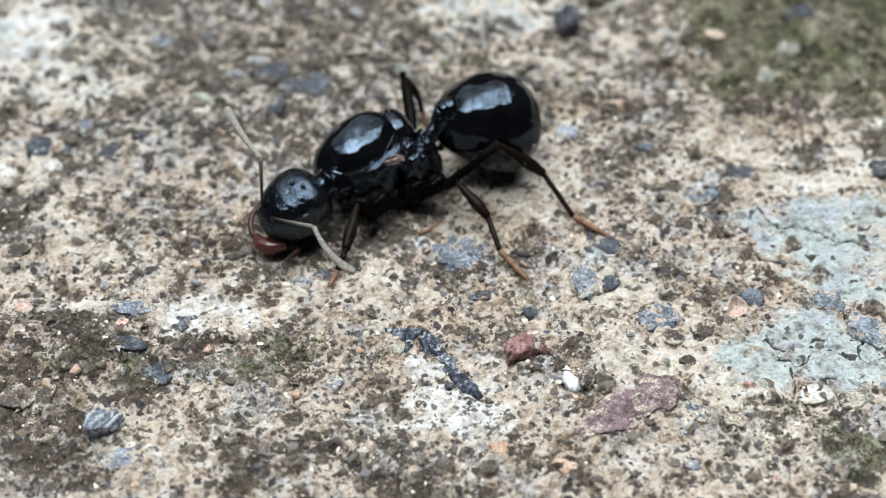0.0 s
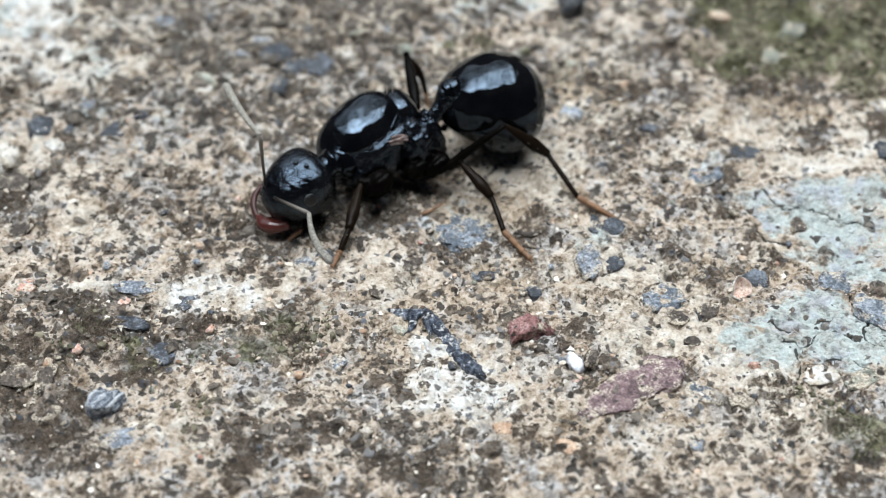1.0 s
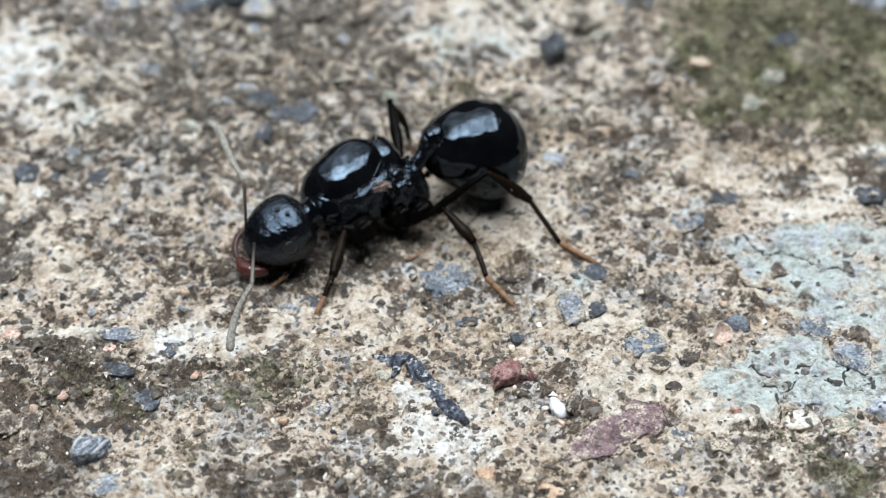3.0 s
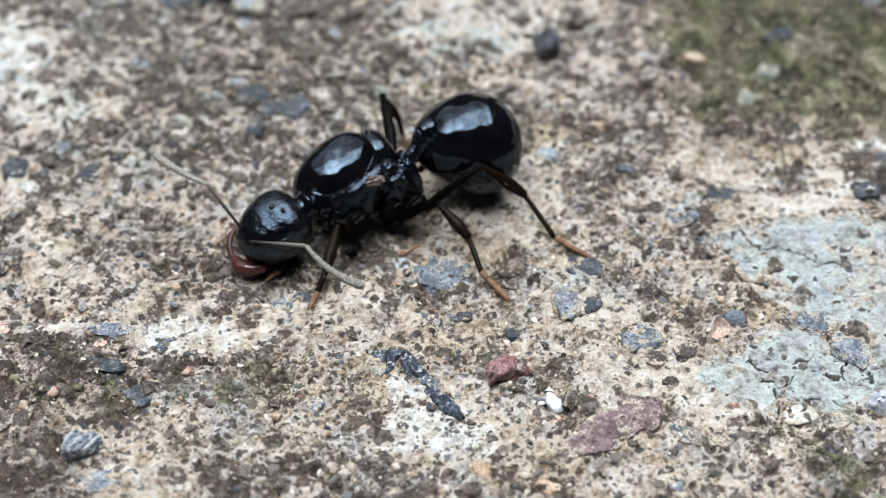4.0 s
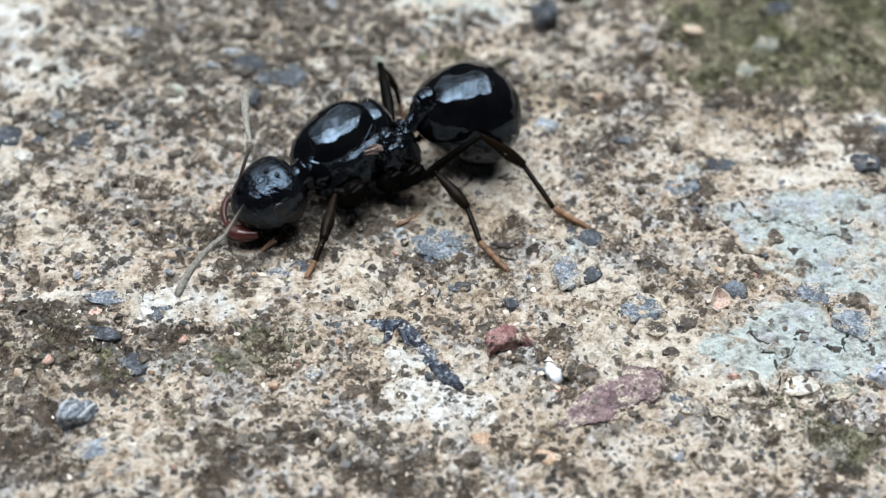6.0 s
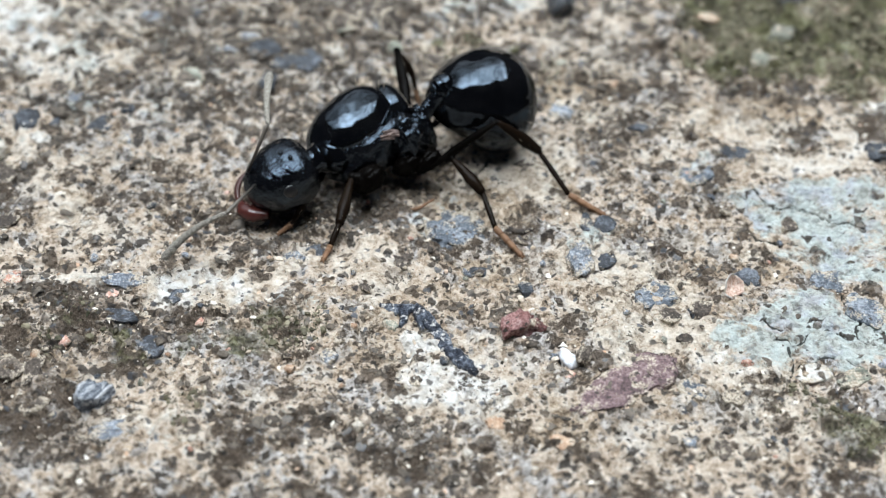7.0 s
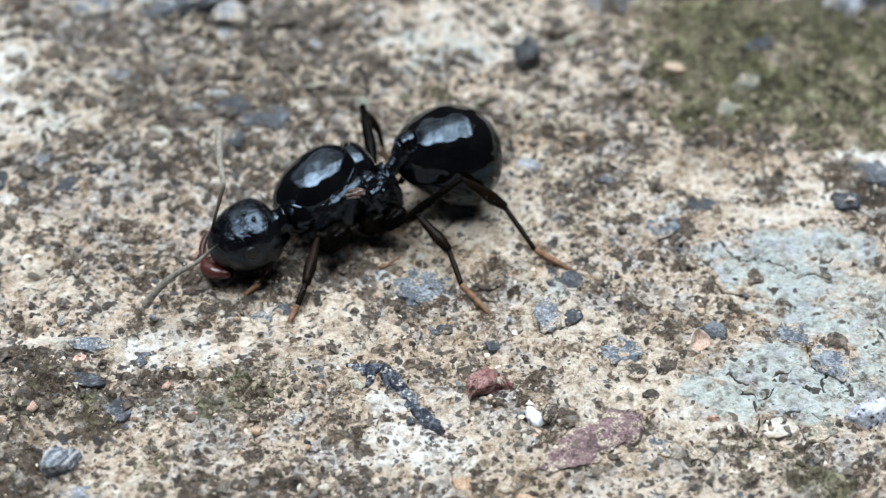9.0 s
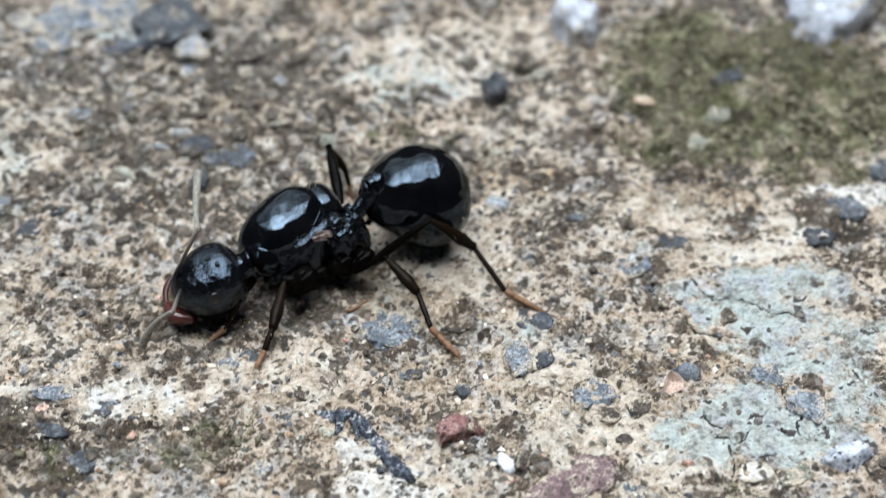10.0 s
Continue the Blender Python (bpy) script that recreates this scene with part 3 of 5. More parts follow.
patch("pale", -11.60, 7.67, 1.12, 1.25, 0, 0.80)
patch("pale", 2.22, 11.75, 2.32, 0.86, 0, 0.90)
patch("pale", 6.18, 10.77, 1.05, 1.57, 0, 0.60)
patch("pale", 11.58, 3.40, 1.68, 0.79, -10, 0.90)
patch("pale", 8.27, 5.06, 1.43, 0.80, 0, 0.60)
patch("pale", -10.94, 0.27, 1.36, 0.76, 0, 0.70)
patch("pale", -12.00, 1.81, 1.22, 0.78, 0, 0.60)
patch("pale", -8.57, -8.22, 0.84, 0.68, 0, 0.90)
patch("pale", 7.19, -4.21, 0.88, 0.83, 0, 0.70)
patch("pale", 3.34, 1.81, 1.28, 0.76, 0, 0.55)
patch("pale", -2.33, -2.15, 1.62, 0.85, 0, 0.60)
patch("pale", -3.46, -5.74, 0.93, 0.58, 0, 0.40)
patch("pale", 2.07, 13.05, 2.50, 1.29, 0, 0.90)
patch("pale", 4.46, 14.69, 1.96, 1.32, 0, 0.70)
patch("pale", 4.39, -3.54, 1.12, 0.72, 0, 0.40)
patch("pale", -1.50, 5.62, 1.79, 0.80, 0, 0.35)
patch("pale", 2.41, -5.74, 0.93, 0.69, 0, 0.40)
patch("pale", -9.35, -6.79, 0.47, 0.58, 0, 0.80)
patch("pale", 13.32, 4.50, 0.90, 0.81, 0, 0.80)
patch("lichen", 10.91, 1.03, 1.89, 1.92, 0, 1.00)
patch("lichen", 12.27, 0.02, 1.36, 2.29, 0, 0.90)
patch("lichen", 10.22, -3.99, 2.17, 1.56, 0, 1.00)
patch("lichen", 8.00, 2.33, 0.61, 0.39, 0, 0.60)
patch("lichen", 8.72, -3.31, 0.97, 0.72, 0, 0.60)
patch("rust", 10.37, -1.68, 1.66, 0.62, 0, 0.60)
patch("pale", 10.72, -1.56, 1.33, 0.50, 0, 0.80)
patch("soil", 8.99, -0.96, 0.75, 0.37, 0, 0.30)
patch("lichen", 1.45, 11.42, 1.63, 0.86, 0, 0.60)
patch("lichen", -13.10, 11.75, 1.57, 0.88, 0, 0.50)
patch("lichen", 0.90, 11.78, 1.70, 1.13, 0, 0.60)
patch("lichen", 0.27, 0.02, 1.08, 0.87, 0, 0.50)
patch("lichen", 4.20, -1.20, 0.58, 1.11, 0, 0.50)
patch("lichen", -8.79, -2.39, 0.98, 0.49, 0, 0.50)
patch("lichen", -13.48, 9.20, 0.95, 0.71, 0, 0.40)
patch("lichen", -3.60, -2.85, 0.81, 0.48, 0, 0.20)
# three patches: body shade painted over dark sand, thorax to head
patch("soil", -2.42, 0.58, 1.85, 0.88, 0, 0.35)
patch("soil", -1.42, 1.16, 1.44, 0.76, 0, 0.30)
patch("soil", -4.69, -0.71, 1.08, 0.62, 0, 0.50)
patch("soil", -8.73, 6.49, 2.37, 2.04, 0, 0.09)
patch("soil", -6.41, 4.50, 1.51, 1.59, 0, 0.11)
patch("soil", -9.16, 2.33, 1.56, 1.17, 0, 0.20)
patch("soil", -6.74, 0.02, 1.34, 0.88, 0, 0.40)
patch("soil", -4.71, 5.62, 1.79, 1.21, 0, 0.18)
patch("soil", 4.42, 2.86, 1.13, 0.65, 0, 0.40)
patch("soil", 6.99, 6.78, 1.10, 0.82, 0, 0.28)
patch("soil", 6.66, -1.20, 0.74, 0.74, 0, 0.50)
patch("soil", 4.33, -4.66, 0.47, 0.35, 0, 0.40)
patch("soil", 1.54, -2.85, 0.48, 0.36, 0, 0.30)
patch("soil", 7.42, -8.02, 1.22, 0.79, 0, 0.15)
patch("soil", 4.37, -9.01, 1.49, 0.56, 0, 0.25)
patch("soil", 0.24, -9.01, 1.49, 0.55, 0, 0.25)
patch("soil", -5.45, -8.02, 1.06, 0.68, 0, 0.50)
patch("soil", -2.19, -7.00, 0.92, 0.46, 0, 0.35)
patch("pale", 3.11, 2.33, 1.46, 1.15, 0, 0.80)
patch("pale", 3.82, 1.03, 1.02, 0.76, 0, 0.60)
patch("pale", 6.91, -0.22, 1.00, 0.62, 0, 0.50)
patch("pale", 5.04, -0.96, 0.74, 0.74, 0, 0.40)
patch("pale", 5.90, -4.66, 0.95, 0.71, 0, 0.60)
patch("pale", 3.59, -3.76, 0.72, 0.48, 0, 0.40)
patch("pale", 1.50, -5.09, 0.78, 0.58, 0, 0.50)
patch("pale", 6.91, 3.67, 1.05, 0.52, 0, 0.60)
patch("pale", 9.97, 4.50, 1.43, 0.67, 0, 0.60)
patch("pale", -4.96, -1.68, 1.31, 0.49, 0, 0.60)
patch("pale", -8.90, 0.02, 1.01, 0.50, 0, 0.50)
patch("pale", -10.05, 2.59, 1.05, 0.52, 0, 0.60)
patch("pale", -8.22, 6.78, 0.55, 0.41, 0, 0.50)
patch("pale", -3.34, 7.08, 1.09, 0.68, 0, 0.40)
patch("pale", -1.60, 11.10, 0.57, 0.71, 0, 0.40)
patch("pale", 5.69, 12.08, 1.17, 0.73, 0, 0.70)
patch("pale", -5.39, -6.79, 0.92, 0.69, 0, 0.50)
patch("pale", -7.23, -5.09, 0.71, 0.59, 0, 0.40)
patch("pale", 2.95, -7.61, 0.91, 0.68, 0, 0.40)
patch("pale", 5.49, -7.82, 0.91, 0.57, 0, 0.40)
patch("pale", 8.40, -8.61, 0.91, 0.56, 0, 0.40)
patch("pale", -14.12, 8.58, 0.76, 0.85, 0, 0.70)
patch("pale", -3.24, -7.21, 0.69, 0.57, 0, 0.40)
# painted contact shade between the front legs, on darker ground
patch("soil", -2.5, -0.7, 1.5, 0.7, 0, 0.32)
patch("soil", -12.0, -9.2, 1.7, 1.1, 0, 0.50)
patch("soil", -10.28, 8.89, 2.07, 1.55, 0, 0.11)
patch("soil", -8.60, 10.77, 2.11, 1.29, 0, 0.14)
patch("soil", -12.39, 5.62, 1.09, 0.82, 0, 0.11)
patch("soil", -1.56, 8.89, 1.12, 0.97, 0, 0.18)
patch("soil", 11.51, 6.78, 1.84, 0.83, 0, 0.25)
patch("pale", 10.30, 0.27, 1.27, 1.01, 0, 0.50)
patch("pale", 11.94, 2.33, 1.05, 0.65, 0, 0.50)
patch("pale", 9.67, -3.31, 0.89, 0.61, 0, 0.40)
patch("lichen", -8.80, 15.57, 2.99, 1.79, 0, 0.80)
patch("lichen", 13.32, -0.79, 1.66, 2.23, 0, 0.80)
patch("lichen", 13.12, -3.52, 1.60, 1.44, 0, 0.80)
patch("pale", 6.23, -8.02, 1.67, 1.02, 0, 0.50)
patch("pale", 7.97, -5.74, 1.57, 1.05, 0, 0.45)
patch("pale", 4.59, -2.85, 1.61, 1.20, 0, 0.45)
patch("pale", 2.68, -2.39, 1.29, 0.72, 0, 0.30)
patch("pale", 5.27, -4.66, 1.26, 0.82, 0, 0.50)
patch("pale", 1.44, -8.02, 1.51, 0.90, 0, 0.40)
patch("pale", 8.14, -4.21, 0.72, 0.71, 0, 0.40)
patch("pale", -1.50, -3.54, 1.12, 0.71, 0, 0.40)
patch("lichen", -11.08, 6.49, 1.19, 0.96, 0, 0.35)
patch("lichen", -8.25, 7.08, 0.83, 0.69, 0, 0.35)
patch("lichen", -13.57, 9.82, 1.35, 1.29, 0, 0.60)
# more of the thorax's shade, painted as ground colour
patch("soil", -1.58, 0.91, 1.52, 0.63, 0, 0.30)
patch("pale", 1.66, 2.86, 1.56, 1.16, 0, 0.80)
patch("pale", 0.78, 1.29, 1.02, 0.51, 0, 0.50)
patch("rust", -1.33, -3.76, 2.07, 1.90, 0, 0.35)
patch("rust", 5.64, -5.95, 2.33, 2.32, 0, 0.30)
patch("rust", -6.11, 0.53, 2.53, 1.51, 0, 0.25)
patch("rust", 2.37, -1.92, 1.63, 0.97, 0, 0.50)
patch("rust", 11.66, 3.94, 1.07, 0.67, 0, 0.60)
patch("rust", 3.22, -8.22, 0.90, 0.79, 0, 0.60)
patch("rust", -11.98, -4.66, 0.48, 0.96, 0, 0.60)
patch("rust", -2.23, -5.53, 0.93, 0.70, 0, 0.30)
patch("rust", 9.13, -6.38, 0.78, 0.58, 0, 0.60)
patch("rust", 5.56, 7.08, 1.10, 0.55, 0, 0.50)
patch("rust", -9.66, 3.67, 0.53, 0.40, 0, 0.40)
patch("rust", 1.25, -0.96, 1.32, 0.61, 0, 0.40)
patch("rust", 5.46, -1.92, 1.31, 0.73, 0, 0.30)


def cover(kind, x, y):
    """How much of a kind of growth or stain, or of shade painted as soil, lies at x, y."""
    seed = sum(map(ord, kind))
    wx = x + 1.6 * (field(x, y, 1.7, seed) - 0.5) + 0.8 * (field(x, y, 0.5, seed + 1) - 0.5)
    wy = y + 1.6 * (field(x, y, 1.7, seed + 2) - 0.5) + 0.8 * (field(x, y, 0.5, seed + 3) - 0.5)
    out = np.zeros_like(x)
    for cx, cy, rx, ry, a, s in PATCHES[kind]:
        dx, dy = wx - cx, wy - cy
        u = (dx * math.cos(a) + dy * math.sin(a)) / rx
        v = (-dx * math.sin(a) + dy * math.cos(a)) / ry
        r = np.sqrt(u * u + v * v)
        e = np.clip((1.25 - r) / 0.55, 0, 1)
        out = np.maximum(out, s * e * e * (3 - 2 * e))
    return out


CRACKS = []


def crack(*points):
    CRACKS.append(points)


crack((9.27, -4.66), (9.81, -4.92), (10.32, -4.39), (10.97, -4.26), (11.52, -4.77), (11.93, -4.98))
crack((9.62, -4.98), (9.70, -5.74), (9.55, -6.06))
crack((9.73, -5.85), (10.31, -5.57), (10.78, -5.35))
crack((11.04, -5.35), (11.53, -5.74))
crack((10.14, -3.99), (10.80, -3.81))
crack((8.95, -3.99), (9.45, -4.44))
crack((8.60, 0.02), (9.39, -0.35), (10.53, -0.52))
crack((11.08, 1.03), (11.81, 0.27), (12.97, 0.22))
crack((11.50, -2.85), (11.52, -3.76), (11.70, -4.66))
crack((9.34, 2.07), (10.08, 1.16), (11.08, 1.08))


def split(x, y):
    """1 in the middle of a crack, 0 away from it."""
    wx = x + 0.34 * (field(x, y, 0.5, 71) - 0.5) + 0.12 * (field(x, y, 0.16, 72) - 0.5)
    wy = y + 0.34 * (field(x, y, 0.5, 73) - 0.5) + 0.12 * (field(x, y, 0.16, 74) - 0.5)
    out = np.zeros_like(x)
    for pts in CRACKS:
        for (x0, y0), (x1, y1) in zip(pts, pts[1:]):
            near = (np.abs(x - (x0 + x1) / 2) < abs(x1 - x0) / 2 + 1) & (np.abs(y - (y0 + y1) / 2) < abs(y1 - y0) / 2 + 1)
            if not near.any():
                continue
            px, py = wx[near] - x0, wy[near] - y0
            dx, dy = x1 - x0, y1 - y0
            t = np.clip((px * dx + py * dy) / (dx * dx + dy * dy), 0, 1)
            d2 = (px - t * dx) ** 2 + (py - t * dy) ** 2
            out[near] = np.maximum(out[near], np.exp(-d2 / (0.020 + 0.022 * field(x[near], y[near], 0.7, 75)) ** 2))
    return out


def nuggets(x, y, size, seed, share):
    """Rounded grains of about that size, packed at random: their height, 0 to 1, and each one's own number."""
    wx = x + 0.5 * size * (field(x, y, 0.45 * size, seed + 5) - 0.5) + 0.5 * size * (field(x, y, 1.3 * size, seed + 6) - 0.5)
    wy = y + 0.5 * size * (field(x, y, 0.45 * size, seed + 7) - 0.5) + 0.5 * size * (field(x, y, 1.3 * size, seed + 8) - 0.5)
    u, v = wx / size, wy / size
    i, j = np.floor(u), np.floor(v)
    best, own = np.full(x.shape, 9.0), np.zeros(x.shape)
    for a in (-1, 0, 1):
        for b in (-1, 0, 1):
            p, q = i + a, j + b
            there = lattice(p, q, seed + 3)
            d = np.hypot(u - p - 0.15 - 0.7 * lattice(p, q, seed), v - q - 0.15 - 0.7 * lattice(p, q, seed + 1)) / (0.42 + 0.38 * lattice(p, q, seed + 2))
            d = np.where(there < share, d, 9.0)
            own = np.where(d < best, lattice(p, q, seed + 4), own)
            best = np.minimum(best, d)
    return np.sqrt(np.clip(1 - best * best, 0, 1)), own


FEET = ((-3.26, -1.56), (2.42, -1.30), (4.93, 0.52), (-4.58, -0.46))  # where the ant treads, the surface is level


def swell(x, y):
    """The broad lie of the ground, without grain."""
    moss, lich, soil = cover("moss", x, y), cover("lichen", x, y), cover("soil", x, y)
    h = 0.34 * (field(x, y, 5.0, 1) - 0.5) + 0.20 * (field(x, y, 1.6, 2) - 0.5)
    return h + 0.07 * lich - 0.10 * soil, moss, lich, soil


def relief(x, y):
    """Height of the ground in millimetres."""
    h, moss, lich, soil = swell(x, y)
    g = 0.16 * (field(x, y, 0.55, 3) - 0.5) + 0.13 * (field(x, y, 0.24, 4) - 0.5) + 0.07 * (field(x, y, 0.11, 5) - 0.5)
    h += g * (1.0 + 0.8 * moss + 0.5 * soil - 0.1 * lich)
    h += moss * (0.30 * (field(x, y, 0.8, 6) - 0.35) + 0.75 * (field(x, y, 1.7, 8) - 0.4))
    big, small = nuggets(x, y, 0.42, 201, 0.45)[0], nuggets(x, y, 0.17, 221, 0.75)[0]
    h += (0.075 * big + 0.035 * small - 0.035) * (1 - 0.75 * lich) * (1 - 0.35 * cover("pale", x, y))
    pits = np.clip((field(x, y, 0.42, 7) - 0.70) / 0.2, 0, 1)
    h -= 0.16 * pits * (1 - 0.7 * lich)
    h -= 0.14 * split(x, y)
    for fx, fy in FEET:
        w = np.exp(-((x - fx) ** 2 + (y - fy) ** 2) / 0.22)
        h = h * (1 - w) - 0.015 * w
    return h


def ground_sheet():
    def line(lo, hi, step):
        mid = np.arange(lo, hi + step / 2, step)
        far = np.cumsum(0.08 * 1.5 ** np.arange(32))
        return np.concatenate([(lo - far)[::-1], mid, hi + far])

    xs, ys = line(-16.0, 18.6, 0.04), line(-11.0, 17.4, 0.04)
    gx, gy = np.meshgrid(xs, ys)
    gx, gy = gx.ravel(), gy.ravel()
    inside = (np.abs(gx - 1.3) < 40) & (np.abs(gy - 3.2) < 40)
    h = np.where(inside, relief(gx, gy), 0.0)
    nx, ny = len(xs), len(ys)
    me = bpy.data.meshes.new("ground")
    me.vertices.add(nx * ny)
    me.vertices.foreach_set("co", (np.stack([gx, gy, h], 1) * MM).astype(np.float32).ravel())
    i, j = np.meshgrid(np.arange(nx - 1), np.arange(ny - 1))
    a = (j * nx + i).ravel()
    quads = np.stack([a, a + 1, a + nx + 1, a + nx], 1)
    me.loops.add(quads.size)
    me.loops.foreach_set("vertex_index", quads.ravel().astype(np.int32))
    me.polygons.add(len(quads))
    me.polygons.foreach_set("loop_start", (np.arange(len(quads)) * 4).astype(np.int32))
    me.polygons.foreach_set("use_smooth", np.ones(len(quads), dtype=bool))
    # the soil layer carries the painted shade under the ant too
    for kind in PATCHES:
        at = me.attributes.new(kind, "FLOAT", "POINT")
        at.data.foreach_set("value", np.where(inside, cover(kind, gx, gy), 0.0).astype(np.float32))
    big, small = nuggets(gx, gy, 0.42, 201, 0.45), nuggets(gx, gy, 0.17, 221, 0.75)
    at = me.attributes.new("lump", "FLOAT", "POINT")
    at.data.foreach_set("value", (np.where(big[0] > 0.05, big[1] - 0.62, 0.0) * 1.3 + np.where(small[0] > 0.05, small[1] - 0.5, 0.0)).astype(np.float32))
    crowd = 0.20 + 0.14 * cover("ash", gx, gy) + 0.22 * cover("soil", gx, gy) - 0.12 * cover("pale", gx, gy) - 0.14 * cover("lichen", gx, gy)
    crowd = crowd * (0.15 + 1.7 * np.clip(1.4 * field(gx, gy, 2.3, 91) - 0.2, 0, 1))
    at = me.attributes.new("grit", "FLOAT", "POINT")
    at.data.foreach_set("value", np.where(inside, np.maximum(big[0] * (big[1] < crowd), 0.8 * small[0] * (small[1] < 0.6 * crowd)), 0.0).astype(np.float32))
    at = me.attributes.new("crack", "FLOAT", "POINT")
    at.data.foreach_set("value", np.where(inside, split(gx, gy), 0.0).astype(np.float32))
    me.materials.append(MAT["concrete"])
    me.update(calc_edges=True)
    me.validate()
    return tagged(new("ground", me), "weathered tan concrete with dark sand, moss and lichen", "ground", kind="structure")


ground = ground_sheet()


# ---- the ant ----
ROOT = Vector((-1.0, 2.2, 0.0))
ant = tagged(new("queen_ant"), "glossy black queen ant with orange feet standing on concrete", "ant")
ant.location = ROOT * MM


def body_part(name, shape, material, label=""):
    return part(name, moved(shape, ROOT), MAT[material], ant, (0, 0, 0), label)


# thorax: shield, shield tip, flanks, collar, hind slope; then waist and gaster
MT = axes((-0.79, -0.47, -0.40), (0.0, -0.22, 1.0))


def rugged(p):
    """Wrinkled and ridged surface of the hind thorax and waist."""
    k = 1 + 0.13 * noise.noise(p * 2.6) + 0.13 * noise.noise(p * 6.0) + 0.08 * noise.noise(p * 13.0)
    return p.x * k, p.y * k, p.z * k * (1 - 0.15 * p.x)


def dome(p):
    """A long vault with a flattened back that folds over into steep flanks."""
    e = 2.3
    k = (abs(p.x) ** e + abs(p.y) ** e + abs(p.z) ** e) ** (-1 / e) if p.z > -0.2 else (abs(p.x) ** 2.4 + abs(p.y) ** 2.4 + abs(p.z) ** 2.4) ** (-1 / 2.4)
    x, y, z = p.x * k, p.y * k, p.z * k
    z *= 1 + 0.022 * noise.noise(Vector((x, y, 0)) * 2.3) if z > 0 else 1
    return x, y * (1 - 0.14 * x), z * (1 - 0.14 * max(x, 0) ** 2)


body_part("scutum", ellipsoid((-2.585, 2.479, 1.600), MT, (1.46, 1.00, 0.90), dome, 80, 56), "chitin", "smooth glossy black shield of the thorax")
rim = []
for k in range(15):
    x, turn = 0.42 - 1.22 * k / 14, radians(14 + 34 * (k / 14) ** 1.5)
    q = Vector(dome(Vector((x, math.sqrt(1 - x * x) * math.cos(turn), math.sqrt(1 - x * x) * math.sin(turn)))))
    rim.append(Vector((-2.585, 2.479, 1.600)) + MT @ Vector((q.x * 1.46, q.y * 1.00, q.z * 0.90)))
body_part("shield_rim", tube(rim, (0.006,) + (0.024,) * 13 + (0.006,), 10), "chitin")
body_part("scutellum", ellipsoid((-1.50, 3.12, 1.93), MT, (0.58, 0.72, 0.60), dome), "chitin")
body_part("flank", ellipsoid((-2.061, 2.118, 1.200), MT, (1.40, 0.82, 0.92), rugged), "head_chitin")
body_part("pronotum", ellipsoid((-3.094, 1.800, 1.220), MT, (0.55, 0.74, 0.62)), "chitin")
body_part("propodeum", ellipsoid((-0.914, 2.284, 1.350), MT, (0.58, 0.72, 0.95), rugged, 56, 40), "head_chitin", "wrinkled black hind thorax")
body_part("petiole", ellipsoid((-0.443, 2.706, 1.400), axes((-0.9, -0.42, -0.3)), (0.30, 0.55, 0.90), rugged, 48, 36), "head_chitin")
body_part("wing_scar", join(
    limb((-1.700, 1.593, 2.000), (-1.137, 1.700, 2.000), (0.03, 0.07, 0.04), 0.03),
    limb((-1.636, 1.742, 2.050), (-1.171, 1.849, 2.050), (0.02, 0.05, 0.02), 0.02),
    limb((-1.666, 1.523, 1.950), (-1.269, 1.603, 1.950), (0.015, 0.035, 0.02), 0.02),
    limb((-1.499, 1.573, 2.060), (-1.104, 1.785, 2.060), (0.02, 0.045, 0.01), 0.03),
    limb((-0.943, 2.230, 2.000), (-1.039, 1.867, 1.950), (0.015, 0.035, 0.015), 0.02),
    limb((-1.012, 2.390, 2.000), (-0.809, 2.142, 1.900), (0.03, 0.05, 0.02), 0.02)), "scar", "torn pale brown wing stubs")
MG = axes((0.88, 0.40, -0.22))
GC = Vector((1.264, 3.672, 1.700))


def gaster_ring(lo, hi, swell):
    """A band of the gaster between two fractions of its length, its hind rim a little proud."""
    def shape(p):
        a = math.acos(max(-1, min(1, p.x)))
        t = lo + (hi - lo) * a / math.pi
        rim = 1 + swell * (a / math.pi) ** 6
        b = math.pi * (1 - t)
        r = math.sin(b) ** 0.90 * (1 + 0.10 * math.cos(b))
        q = math.hypot(p.y, p.z) or 1
        x, y, z = -math.cos(math.pi * t), p.y / q * r * rim, p.z / q * r * rim
        front = max(0.0, min(1.0, (0.45 - x) / 1.25))
        front *= front * (3 - 2 * front)
        return x, y * (1 - 0.10 * front * (y < 0)), z * (1 - (0.07 + 0.38 * front) * (z < 0))
    return shape


gaster = body_part("gaster", ellipsoid(GC, MG, (1.68, 1.60, 1.64), gaster_ring(0.0, 0.66, 0.028), 72, 48), "gaster_chitin", "large glossy black rounded gaster")
for lo, hi in ((0.64, 0.78), (0.77, 0.89), (0.88, 1.0)):
    part("gaster_segment", moved(ellipsoid(GC, MG, (1.675, 1.585, 1.625), gaster_ring(lo, hi, 0.030), 72, 20), ROOT), MAT["gaster_chitin"], gaster)
# fine hairs along the hind rims of the gaster
hairs = random.Random(5)
for t in (0.66, 0.78, 0.89):
    for k in range(9):
        a = hairs.uniform(0, 2 * math.pi)
        b = math.pi * (1 - t)
        r = math.sin(b) ** 0.90 * (1 + 0.10 * math.cos(b))
        root = GC + MG @ Vector((-1.68 * math.cos(math.pi * t), 1.60 * r * math.cos(a), 1.50 * r * math.sin(a)))
        way = MG @ Vector((0.7, 0.7 * math.cos(a), 0.7 * math.sin(a))).normalized()
        part("bristle", moved(limb(root, root + way * hairs.uniform(0.16, 0.30), (0.011, 0.008, 0.003), 0, 5, 3), ROOT), MAT["bristle"], gaster)
MN = axes((0.80, 0.35, 0.55))
neck = Vector((0.14, 3.18, 2.66))
